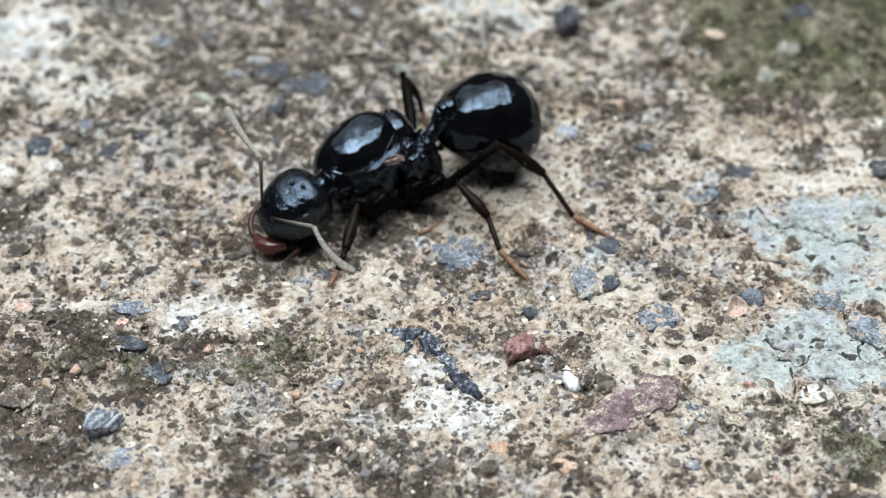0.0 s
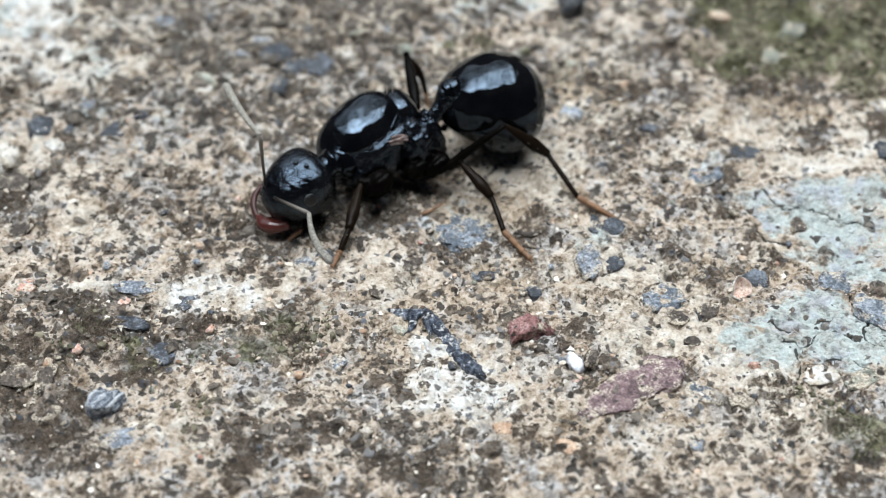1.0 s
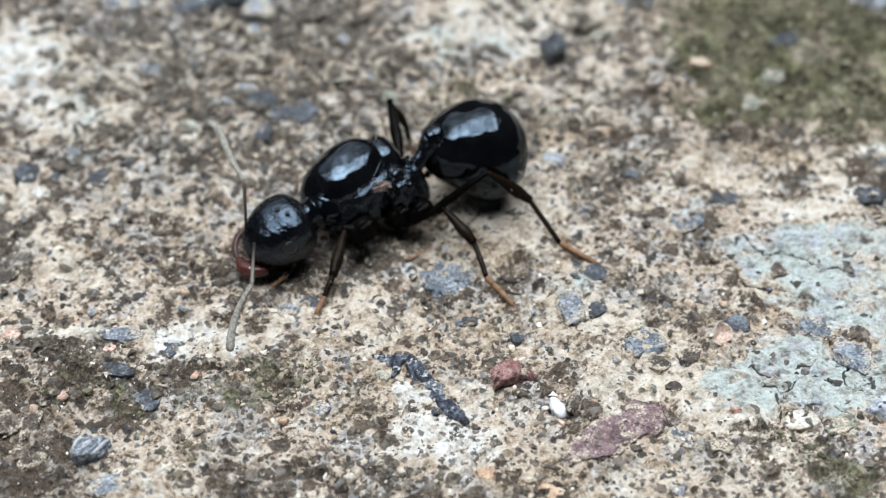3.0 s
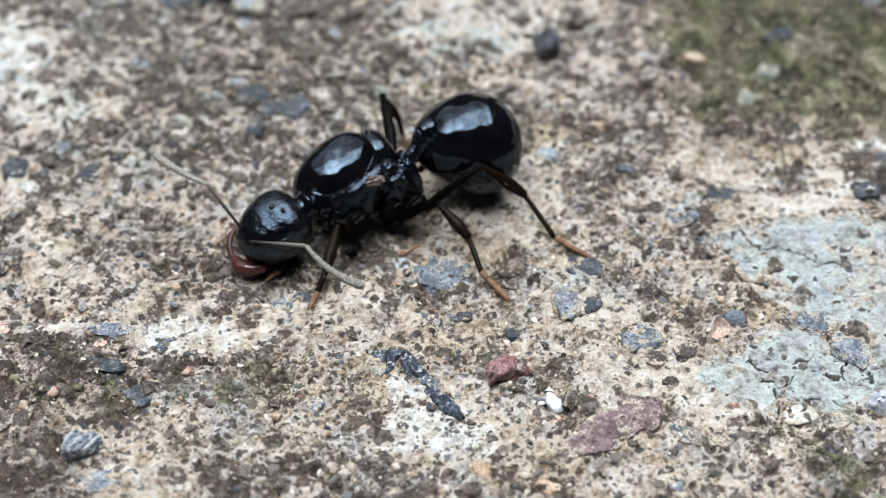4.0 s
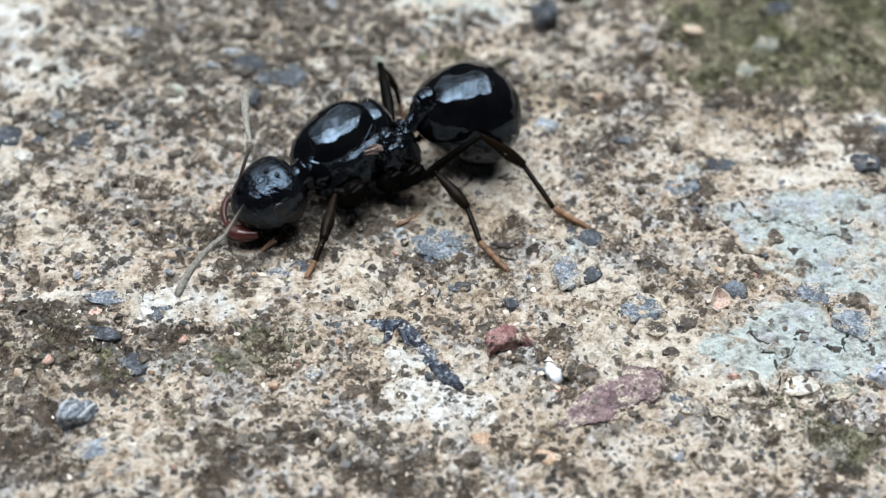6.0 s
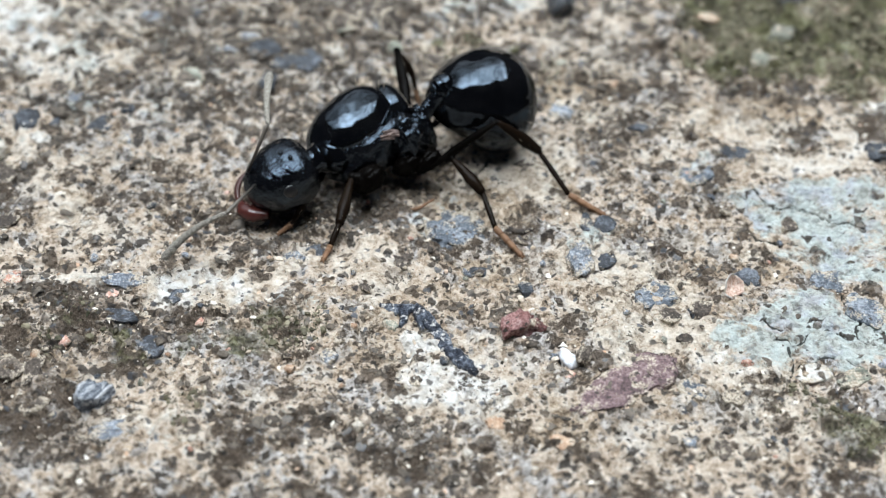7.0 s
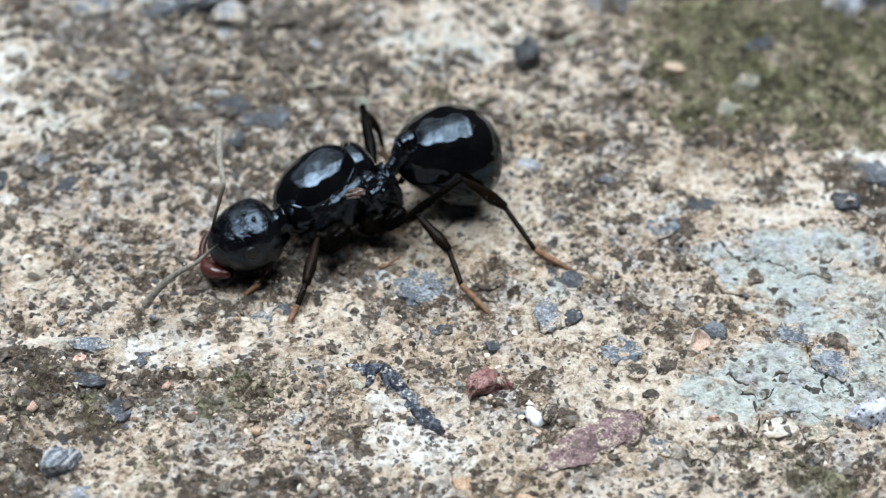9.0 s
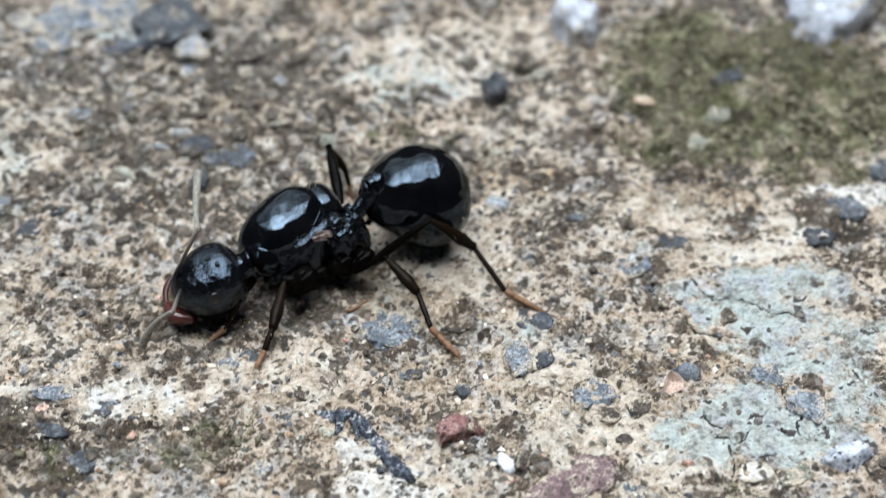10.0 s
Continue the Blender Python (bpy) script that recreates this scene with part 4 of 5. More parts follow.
part("gaster_collar", moved(ellipsoid(neck, MN, (0.44, 0.40, 0.40), None, 32, 20), ROOT), MAT["chitin"], gaster)
for x, r in ((-0.20, 0.365), (-0.05, 0.405), (0.10, 0.40)):
    ring = [neck + MN @ Vector((x, r * math.cos(a), r * math.sin(a))) for a in (2 * math.pi * k / 28 for k in range(29))]
    part("neck_band", moved(tube(ring, (0.035,) * 29, 8), ROOT), MAT["chitin"], gaster)
body_part("petiole_stalk", limb((-0.62, 2.55, 1.75), (0.05, 3.05, 2.50), (0.34, 0.24, 0.26, 0.30), 0.03, 18), "head_chitin")

# bristles on the back
for dx, dz in ((0.0, 0.34), (0.12, 0.38), (-0.14, 0.30), (0.5, 0.26), (0.66, 0.3), (0.2, 0.28)):
    p = Vector((-2.278, 3.141, 2.600)) + Vector((dx, 0.05, -0.05))
    body_part("bristle", limb(p, p + Vector((0.08 * dx - 0.03, 0.10, dz)), (0.016, 0.012, 0.004), 0, 6, 4), "bristle")


def leg(points, radii, label=""):
    """Femur with trochanter as the leg itself; tibia, metatarsus, tarsus and claws under it."""
    hip, knee, ankle, joint, tip = [Vector(p) for p in points]
    r0, r1, r2, r3 = radii
    ob = body_part("leg", join(limb(hip, knee, (r0 * 0.7, r0 * 1.15, r0, r0 * 0.62), 0.03), ellipsoid(knee, Matrix.Identity(3), (r0 * 0.72,) * 3, None, 12, 8)), "femur_chitin", label)
    part("tibia", moved(limb(knee, ankle, (r1 * 0.45, r1 * 0.8, r1 * 1.1, r1 * 0.8), 0.02), ROOT), MAT["leg_chitin"], ob)
    part("metatarsus", moved(limb(ankle, joint, (r2 * 0.9, r2, r2 * 0.9), 0.01), ROOT), MAT["leg_chitin"], ob)
    n = 4
    beads = []
    for i in range(n):
        a, b = joint.lerp(tip, i / n), joint.lerp(tip, (i + 1) / n)
        beads.append(limb(a, b, (r3 * 0.82, r3 * (1.08 - 0.1 * i), r3 * 0.9), 0, 10, 6))
    d = (tip - joint).normalized()
    s = d.cross(Vector((0, 0, 1))).normalized()
    for k in (-1, 1):
        beads.append(limb(tip, tip + (d * 0.10 + s * 0.06 * k - Vector((0, 0, 0.02))), (r3 * 0.5, r3 * 0.35, r3 * 0.1), 0.02, 6, 4))
    part("tarsus", moved(join(*beads), ROOT), MAT["tarsus"], ob, (0, 0, 0), "orange-brown jointed foot")
    rnd = random.Random(int(hip.x * 100 + hip.y * 10))
    for i in range(7):
        p = knee.lerp(ankle, rnd.uniform(0.3, 0.98)) if i < 4 else ankle.lerp(joint, rnd.uniform(0.2, 0.95))
        way = Vector((rnd.gauss(0, 1), rnd.gauss(0, 1), rnd.gauss(0.3, 0.7))).normalized()
        part("bristle", moved(limb(p + way * 0.05, p + way * 0.20 + (joint - ankle).normalized() * 0.10, (0.010, 0.007, 0.003), 0, 5, 3), ROOT), MAT["bristle"], ob)
    for i in range(9):
        p = joint.lerp(tip, rnd.uniform(0.05, 1.0))
        way = (d * 0.7 + Vector((rnd.gauss(0, 0.6), rnd.gauss(0, 0.6), rnd.gauss(0.1, 0.5)))).normalized()
        part("bristle", moved(limb(p, p + way * rnd.uniform(0.13, 0.22), (0.013, 0.010, 0.004), 0, 5, 3), ROOT), MAT["tarsus"], ob)
    part("spur", moved(limb(ankle, ankle + (joint - ankle).normalized() * 0.16 + s * 0.05, (0.02, 0.015, 0.004), 0, 6, 4), ROOT), MAT["tarsus"], ob)
    return ob


leg(((-1.670, 0.894, 0.850), (-2.499, 0.913, 1.050), (-2.826, -0.602, 0.550), (-3.064, -1.122, 0.180), (-3.263, -1.563, 0.030)), (0.2, 0.17, 0.095, 0.092))
leg(((-0.068, 1.953, 0.750), (0.414, 1.447, 1.350), (1.308, 0.496, 0.850), (1.662, -0.496, 0.380), (2.421, -1.305, 0.030)), (0.14, 0.17, 0.088, 0.10))
leg(((-0.203, 1.479, 0.950), (1.702, 1.876, 2.400), (2.987, 2.116, 1.150), (3.876, 0.976, 0.420), (4.927, 0.523, 0.040)), (0.115, 0.18, 0.085, 0.098))
leg(((-3.338, 1.109, 1.100), (-3.786, 0.013, 1.100), (-4.018, -0.128, 0.500), (-4.223, -0.237, 0.220), (-4.583, -0.461, 0.020)), (0.14, 0.12, 0.09, 0.085))
leg(((-0.896, 3.879, 1.400), (-1.245, 5.853, 2.000), (-0.758, 5.824, 1.100), (-0.652, 5.620, 0.700), (-0.564, 5.528, 0.300)), (0.16, 0.13, 0.08, 0.07))
leg(((-0.1, 3.2, 1.2), (0.6, 4.7, 1.1), (1.2, 5.0, 0.6), (1.5, 5.2, 0.25), (1.8, 5.4, 0.03)), (0.13, 0.12, 0.07, 0.06))
for hip, size in (((-2.02, 0.96, 0.90), (0.52, 0.34, 0.42)), ((-0.877, 1.711, 0.950), (0.50, 0.36, 0.36)), ((-0.338, 1.758, 1.000), (0.46, 0.32, 0.30))):
    body_part("coxa", ellipsoid(hip, MT, size, rugged), "femur_chitin")

# head: its axes run forward, to its left side and up; the neck is the origin
HC = Vector((1.10, 0.0, 0.11))


def head_shape(p):
    e = 2.45
    p = p * (abs(p.x) ** e + abs(p.y) ** e + abs(p.z) ** e) ** (-1 / e)
    y = p.y * (1 - 0.17 * p.x - 0.13 * max(p.x, 0) ** 3)
    z = p.z * (1 - 0.17 * p.x)
    x = p.x * (1 - 0.10 * abs(p.y) ** 3 * (p.x > 0))
    k = 1 + 0.02 * noise.noise(p * 2.2)
    return x, y * k, z * k


HEAD_AXES = Matrix(((-0.828, 0.537, -0.159), (-0.466, -0.818, -0.336), (-0.311, -0.205, 0.928)))
head = part("head", ellipsoid(HC, Matrix.Identity(3), (1.09, 0.98, 0.92), head_shape, 72, 52), MAT["head_chitin"], ant, (-2.535, -1.205, 1.500), "black finely sculptured head", HEAD_AXES.to_4x4())
part("collar", limb((0.25, 0, 0.05), (-0.25, 0, 0.02), (0.5, 0.42, 0.5)), MAT["chitin"], head)


def on_head(p, out=1.0):
    """The point of the head's surface that lies in the direction of p."""
    radii = (1.09, 0.98, 0.92)
    d = Vector([c / r for c, r in zip(Vector(p) - HC, radii)]).normalized()
    return HC + out * Vector([c * r for c, r in zip(head_shape(d), radii)])


for p, r in (((1.057, 0.920, 0.589), 1), ((1.057, -0.920, 0.589), -1)):
    p = on_head(p, 0.97)
    part("eye", ellipsoid(p if p[1] > 0 else (p[0], p[1] * 0.95, p[2] * 0.7), axes((0, 1 if p[1] > 0 else -1, 0.6)), (0.09, 0.21, 0.21), None, 24, 14), MAT["eye"], head)
for p in ((0.779, -0.091, 1.022), (0.609, 0.165, 0.955)):
    part("ocellus", ellipsoid(on_head(p, 1.0), Matrix.Identity(3), (0.075, 0.075, 0.07), None, 16, 10), MAT["chitin"], head)
part("clypeus", ellipsoid((1.88, 0.0, -0.06), Matrix.Identity(3), (0.24, 0.56, 0.36)), MAT["head_chitin"], head)
for k in (-1, 1):
    part("frontal_ridge", limb((1.55, 0.28 * k, 0.86), (2.05, 0.36 * k, 0.42), (0.03, 0.07, 0.05), 0.05), MAT["head_chitin"], head)


def mandible(points, radii, label, material="mandible"):
    pts, rs = [], []
    P = [Vector(p) for p in points]
    P = [P[0] * 2 - P[1], *P, P[-1] * 2 - P[-2]]
    R = [radii[0], *radii, radii[-1]]
    for k in range(1, len(P) - 2):
        for i in range(6):
            t = i / 6
            pts.append(0.5 * (2 * P[k] + (P[k + 1] - P[k - 1]) * t + (2 * P[k - 1] - 5 * P[k] + 4 * P[k + 1] - P[k + 2]) * t * t + (3 * P[k] - P[k - 1] - 3 * P[k + 1] + P[k + 2]) * t ** 3))
            rs.append(R[k] + (R[k + 1] - R[k]) * t)
    pts.append(P[-2])
    rs.append(R[-2])
    return part("mandible", tube(pts, rs, 18, 0.8), MAT[material], head, (0, 0, 0), label)


mandible(((1.886, 0.619, -0.300), (2.102, 0.452, -0.300), (2.281, 0.290, -0.300), (2.408, 0.072, -0.300), (2.396, -0.252, -0.300)), (0.18, 0.27, 0.32, 0.28, 0.12), "glossy dark red curved mandible")
mandible(((1.664, -1.032, -0.300), (2.038, -0.935, -0.300), (2.293, -0.699, -0.300), (2.418, -0.426, -0.320), (2.451, -0.178, -0.340)), (0.09, 0.115, 0.115, 0.10, 0.06), "translucent brown-red curved mandible", "far_mandible")


def antenna(at, bend, skin):
    """A thin scape, and on its end the flagellum of twelve short joints."""
    scape = part("antenna", tube([(x * 1.75, 0, 0.05 * math.sin(x * 3.1)) for x in (0, 0.04, 0.1, 0.2, 0.4, 0.6, 0.8, 0.92, 1.0)], (0.042, 0.052, 0.038, 0.038, 0.044, 0.051, 0.058, 0.062, 0.045)), MAT["scape"], ant, at, "thin brown elbowed antenna")
    lens = [0.26, 0.15] + [0.16] * 8 + [0.19, 0.30]
    k, x, pts, rs = 2.3 / sum(lens), 0.0, [], []
    for i, n in enumerate(lens):
        r = 0.068 + 0.0050 * i
        last = i == len(lens) - 1
        for u, q in ((0.03, 0.88), (0.2, 0.97), (0.45, 1.02), (0.7, 1.04 if not last else 0.92), (0.88, 1.0 if not last else 0.7), (0.99, 0.88 if not last else 0.25)):
            s = (x + u * n * k) / 2.3
            pts.append((s * 2.3, bend * (s - s * s) * 4, 0))
            rs.append(r * q)
        x += n * k
    flag = part("flagellum", tube(pts, rs, 14), MAT[skin], scape, (1.75, 0, 0), "downy pale grey-brown jointed flagellum")
    return scape, flag


far_antenna, far_flagellum = antenna((-4.313, -2.133, 1.762), 0.06, "flagellum")
near_antenna, near_flagellum = antenna((-4.064, -2.554, 1.630), -0.16, "near_flagellum")


# ---- stones set in the ground ----
def rock(seed, rx, ry, rz, level=3, cuts=6, rough=0.14, flat=0.0):
    """An angular, worn stone; flat presses its top to a worn face."""
    rnd = random.Random(seed)
    bm = bmesh.new()
    bmesh.ops.create_icosphere(bm, subdivisions=level, radius=1.0)
    planes = []
    for i in range(cuts):
        a = 2 * math.pi * (i + rnd.uniform(-0.4, 0.4)) / cuts
        d = Vector((math.cos(a), math.sin(a), rnd.gauss(0, 0.35))).normalized()
        planes.append((d, rnd.uniform(0.55, 0.88)))
    for _ in range(3):
        d = Vector((rnd.gauss(0, 0.5), rnd.gauss(0, 0.5), 1)).normalized()
        planes.append((d, rnd.uniform(0.6, 0.85)))
    shift = Vector((seed * 3.7, seed * 1.3, seed * 0.7))
    for v in bm.verts:
        p = v.co.copy()
        for d, c in planes:
            over = p.dot(d) - c
            if over > 0:
                p -= d * over * 0.93
        p *= 1 + rough * noise.noise(p * 1.7 + shift) + 0.6 * rough * noise.noise(p * 4.5 + shift) + 0.35 * rough * noise.noise(p * 11.0 + shift)
        z = p.z
        if flat and z > 0:
            top = 0.5 + 0.10 * noise.noise(p * 3.0 + shift) + 0.08 * noise.noise(p * 8.0 + shift)
            z = z * (1 - flat) + flat * min(z * 1.6, top)
        v.co = Vector((p.x * rx, p.y * ry, z * rz)) * MM * 1.25
    me = bpy.data.meshes.new("pebble")
    bm.to_mesh(me)
    bm.free()
    me.polygons.foreach_set("use_smooth", [True] * len(me.polygons))
    return me


def height_at(x, y):
    return float(relief(np.array([float(x)]), np.array([float(y)]))[0])


LOOSE = {
    "slate": "small dark slate pebble standing proud of the concrete",
    "umber": "dark brown crumbly stone on the concrete",
    "ridged": "ridged blue-grey pebble lying on dark soil",
    "garnet": "dark red pebble set in tan concrete",
    "paleblue": "pale blue-grey stone beside green moss",
    "bluegrey": "blue-grey stone at the edge of the concrete",
    "chalk": "chalky cream stone above a dark hollow",
    "lichenstone": "pale green-grey stone in the moss",
    "ochre": "ochre stone", "rosy": "rosy stone", "mauve": "mauve stone", "white": "white stone",
}


def stone(seed, x, y, rx, ry, h, turn, kind):
    """A stone set in the concrete, worn flush with it; a high one stands proud and is a thing of its own."""
    proud = h >= 0.45
    rz = h if proud else 0.22
    me = rock(seed, rx, ry, rz, 4 if max(rx, ry) > 0.5 else 3, 6 + seed % 4, 0.34 if kind == "umber" else 0.24, 0.0 if proud else 0.92)
    me.materials.append(MAT[kind])
    if proud:
        ob = tagged(new("stone", me), LOOSE[kind], "stone", "stones on the concrete")
        z = height_at(x, y) + 0.05 * h
    else:
        ob = new("pebble", me)
        ob.parent = ground
        z = float(swell(np.array([float(x)]), np.array([float(y)]))[0][0]) + 0.16 * h - 0.115
    ob.matrix_basis = pose(x * MM, y * MM, z * MM, 0, 0, turn)
    return ob


stone(1, -12.69, 5.00, 0.42, 0.49, 0.28, 20, "slate")
stone(2, -11.78, 4.80, 0.18, 0.24, 0.15, 0, "slate")
stone(3, -12.12, 3.97, 0.30, 0.32, 0.30, 0, "white")
stone(4, -10.28, 4.66, 0.52, 0.32, 0.22, 18, "slate")
stone(5, -9.49, 3.81, 0.19, 0.24, 0.20, 60, "bluegrey")
stone(6, -9.35, 10.33, 0.38, 0.29, 0.15, 0, "bluegrey")
stone(7, -11.94, 10.52, 0.25, 0.58, 0.30, 0, "umber")
stone(8, -10.58, 11.16, 0.50, 0.49, 0.30, 0, "umber")
stone(9, -8.40, 10.65, 0.33, 0.40, 0.30, 0, "umber")
stone(10, -9.70, 5.45, 0.29, 0.24, 0.15, 0, "slate")
stone(11, -11.38, 6.08, 0.27, 0.35, 0.15, 0, "bluegrey")
stone(12, -7.72, 6.66, 0.31, 0.22, 0.15, 0, "chalk")
stone(13, -3.22, 8.67, 0.35, 0.33, 0.20, 0, "chalk")
stone(14, -3.18, 10.14, 0.34, 0.42, 0.35, 0, "umber")
stone(15, -1.46, 9.76, 0.43, 0.65, 0.45, 0, "umber")
stone(16, -4.85, 7.97, 0.48, 0.36, 0.30, 0, "slate")
stone(17, -6.46, 7.97, 0.38, 0.35, 0.30, 0, "umber")
stone(18, -5.33, 6.90, 0.29, 0.44, 0.30, 0, "slate")
stone(19, 4.17, 11.29, 0.46, 0.66, 0.70, 0, "slate")
stone(20, 6.60, 11.42, 0.23, 0.29, 0.30, 0, "slate")
stone(21, 3.16, 7.91, 0.42, 0.28, 0.30, 0, "umber")
stone(22, 9.15, 10.94, 0.40, 0.29, 0.20, -15, "ochre")
stone(23, 9.85, 7.73, 0.45, 0.50, 0.35, 0, "umber")
stone(24, 9.19, 3.51, 0.39, 0.29, 0.20, 0, "slate")
stone(25, 7.81, 2.49, 0.73, 0.39, 0.15, 15, "slateblue")
stone(26, 2.69, 2.70, 0.38, 0.26, 0.30, -10, "umber")
stone(27, 6.30, 4.86, 0.32, 0.19, 0.20, 0, "slate")
stone(28, 3.94, 5.57, 0.50, 0.27, 0.10, 0, "bluegrey")
stone(29, 4.82, 5.06, 0.39, 0.29, 0.15, -20, "chalk")
stone(30, 10.38, 0.22, 0.22, 0.33, 0.30, 0, "umber")
stone(31, 8.52, 4.11, 0.23, 0.19, 0.20, 0, "umber")
stone(32, -13.60, 3.35, 0.44, 0.60, 0.50, 0, "chalk")
stone(33, -13.18, 2.33, 0.44, 0.52, 0.40, 0, "umber")
stone(34, -12.57, 0.02, 0.34, 0.31, 0.25, 0, "umber")
stone(35, -9.18, -7.12, 0.36, 0.62, 0.78, -30, "ridged")
stone(36, -7.79, -4.98, 0.35, 0.35, 0.25, 40, "slate")
stone(37, -9.69, -3.45, 0.37, 0.43, 0.35, 0, "umber")
stone(38, -8.90, -3.86, 0.66, 0.27, 0.30, -8, "slate")
stone(39, -9.12, -3.01, 0.18, 0.19, 0.15, 0, "rosy")
stone(40, -11.94, -2.43, 0.26, 0.27, 0.20, 20, "rosy")
stone(41, -11.63, -6.08, 0.50, 0.47, 0.40, 0, "umber")
stone(42, -10.86, -6.04, 0.31, 0.56, 0.40, 0, "umber")
stone(43, -2.98, -5.35, 0.28, 0.26, 0.20, 0, "bluegrey")
stone(44, -3.43, -1.13, 0.33, 0.25, 0.16, 8, "slate")
stone(45, -4.11, -1.46, 0.38, 0.22, 0.12, 0, "bluegrey")
stone(46, -1.01, -1.44, 0.28, 0.54, 0.10, 0, "umber")
stone(47, -8.81, -2.48, 0.65, 0.29, 0.12, 0, "bluegrey")
stone(48, -7.27, -3.13, 0.21, 0.36, 0.20, 0, "slate")
stone(114, -1.26, -4.10, 0.27, 0.16, 0.20, -30, "lichenstone")
stone(115, 12.7, -5.62, 0.62, 0.36, 0.46, 10, "paleblue")
stone(116, 11.4, -6.05, 0.60, 0.30, 0.30, 20, "lichenstone")
stone(53, 2.49, -2.69, 0.21, 0.31, 0.35, 0, "slate")
stone(54, 3.19, -5.46, 0.20, 0.16, 0.15, 0, "slate")
stone(55, 3.50, -6.12, 0.22, 0.14, 0.12, 0, "rosy")
stone(118, 6.05, -5.95, 0.42, 0.26, 0.30, 25, "mauve")
stone(56, 4.92, -6.33, 1.39, 0.65, 0.26, 34, "mauve")
stone(57, 5.80, -5.91, 0.70, 0.56, 0.24, 20, "mauve")
stone(58, 6.15, -3.01, 0.68, 0.51, 0.25, -5, "slateblue")
stone(59, 7.42, -3.54, 0.37, 0.36, 0.40, 0, "umber")
stone(60, 6.84, -6.61, 0.42, 0.37, 0.20, -30, "slateblue")
stone(61, 8.86, -2.06, 0.38, 0.34, 0.25, -20, "slate")
stone(62, 4.33, -0.12, 0.23, 0.35, 0.25, 0, "slate")
stone(63, 4.86, -0.17, 0.38, 0.32, 0.25, 10, "slate")
stone(64, 4.06, -1.44, 0.34, 0.74, 0.12, 0, "bluegrey")
stone(65, 4.83, -1.58, 0.26, 0.39, 0.25, -30, "slate")
stone(66, 0.43, -0.02, 0.93, 0.82, 0.14, 5, "slateblue")
stone(67, 1.15, -1.94, 0.29, 0.19, 0.12, 0, "slate")
stone(68, 3.27, 0.43, 0.12, 0.15, 0.12, 0, "chalk")
stone(69, 10.15, -6.0, 0.50, 0.34, 0.22, 15, "white")
stone(70, 11.99, -3.58, 0.54, 0.68, 0.40, 0, "slateblue")
stone(71, 11.15, -2.20, 0.63, 0.49, 0.30, 10, "slateblue")
stone(72, 6.44, -3.76, 0.29, 0.26, 0.20, 0, "umber")
stone(73, 1.77, -6.59, 0.31, 0.30, 0.20, 0, "umber")
stone(74, -0.53, -5.35, 0.20, 0.23, 0.20, 0, "umber")
stone(75, -0.60, -6.27, 0.23, 0.21, 0.20, 0, "umber")
stone(76, -3.93, -8.42, 0.38, 0.29, 0.30, 0, "umber")
stone(77, -6.50, -8.32, 0.35, 0.34, 0.35, 0, "umber")
stone(78, 7.42, -8.71, 0.38, 0.34, 0.20, 0, "umber")
stone(79, 6.80, -4.66, 0.24, 0.21, 0.20, 0, "umber")
stone(80, 3.24, -8.42, 0.28, 0.26, 0.12, 0, "ochre")
stone(81, 1.52, -7.82, 0.26, 0.25, 0.12, 0, "ochre")
stone(82, 4.91, -7.51, 0.30, 0.27, 0.15, 0, "bluegrey")
stone(83, 6.56, -8.46, 0.20, 0.18, 0.12, 0, "bluegrey")
stone(84, 10.28, -6.90, 0.47, 0.30, 0.20, 20, "umber")
stone(85, 7.85, -6.90, 0.31, 0.28, 0.20, 0, "umber")
stone(86, -1.19, -7.31, 0.30, 0.25, 0.20, 0, "umber")
stone(87, -2.16, -7.82, 0.27, 0.23, 0.20, 0, "chalk")
stone(88, -6.19, -6.38, 0.11, 0.69, 0.15, 10, "umber")
stone(89, -8.55, -8.25, 0.55, 0.36, 0.16, 0, "bluegrey")
stone(117, 7.18, -3.62, 0.20, 0.15, 0.20, 0, "slate")
stone(90, -10.81, -7.21, 0.47, 0.46, 0.30, 0, "umber")
stone(91, 7.19, 14.58, 0.87, 1.03, 1.30, 0, "paleblue")
stone(92, 5.32, 12.93, 0.48, 0.49, 0.50, 0, "umber")
stone(93, -9.80, 15.93, 1.91, 1.20, 0.50, 10, "bluegrey")
stone(94, -10.78, 14.24, 0.89, 0.74, 0.40, 0, "bluegrey")
stone(95, -6.82, 15.06, 1.19, 1.33, 0.70, -10, "slate")
stone(96, -5.96, 13.64, 0.68, 0.72, 0.50, 30, "bluegrey")
stone(97, -8.37, 14.01, 0.59, 0.58, 0.40, 0, "slate")
stone(98, 16.17, 15.27, 1.52, 1.36, 1.20, -30, "paleblue")
stone(99, 17.36, 16.24, 0.93, 0.92, 1.30, 0, "slate")
stone(100, 4.08, 11.41, 0.09, 0.14, 0.20, 0, "slate")
stone(101, -1.72, 10.88, 0.43, 0.42, 0.35, 0, "umber")
stone(102, 3.80, 9.71, 0.37, 0.28, 0.25, 0, "umber")
stone(103, -2.47, 10.89, 0.84, 0.50, 0.30, 0, "umber")
stone(104, -5.49, 8.67, 0.55, 0.41, 0.30, 0, "slate")
stone(105, -4.21, 8.06, 0.54, 0.46, 0.30, 0, "slate")
stone(107, 10.68, 8.53, 0.45, 0.50, 0.40, 0, "lichenstone")
stone(108, 11.45, 10.04, 0.47, 0.36, 0.35, 0, "lichenstone")
stone(109, 11.96, 12.24, 0.58, 0.58, 0.40, 0, "slate")
stone(110, 14.78, 5.03, 0.63, 0.53, 0.35, 0, "slate")
stone(111, 13.66, 3.70, 0.53, 0.52, 0.30, 0, "slate")
stone(112, 16.25, 6.97, 0.37, 0.55, 0.40, 0, "slate")
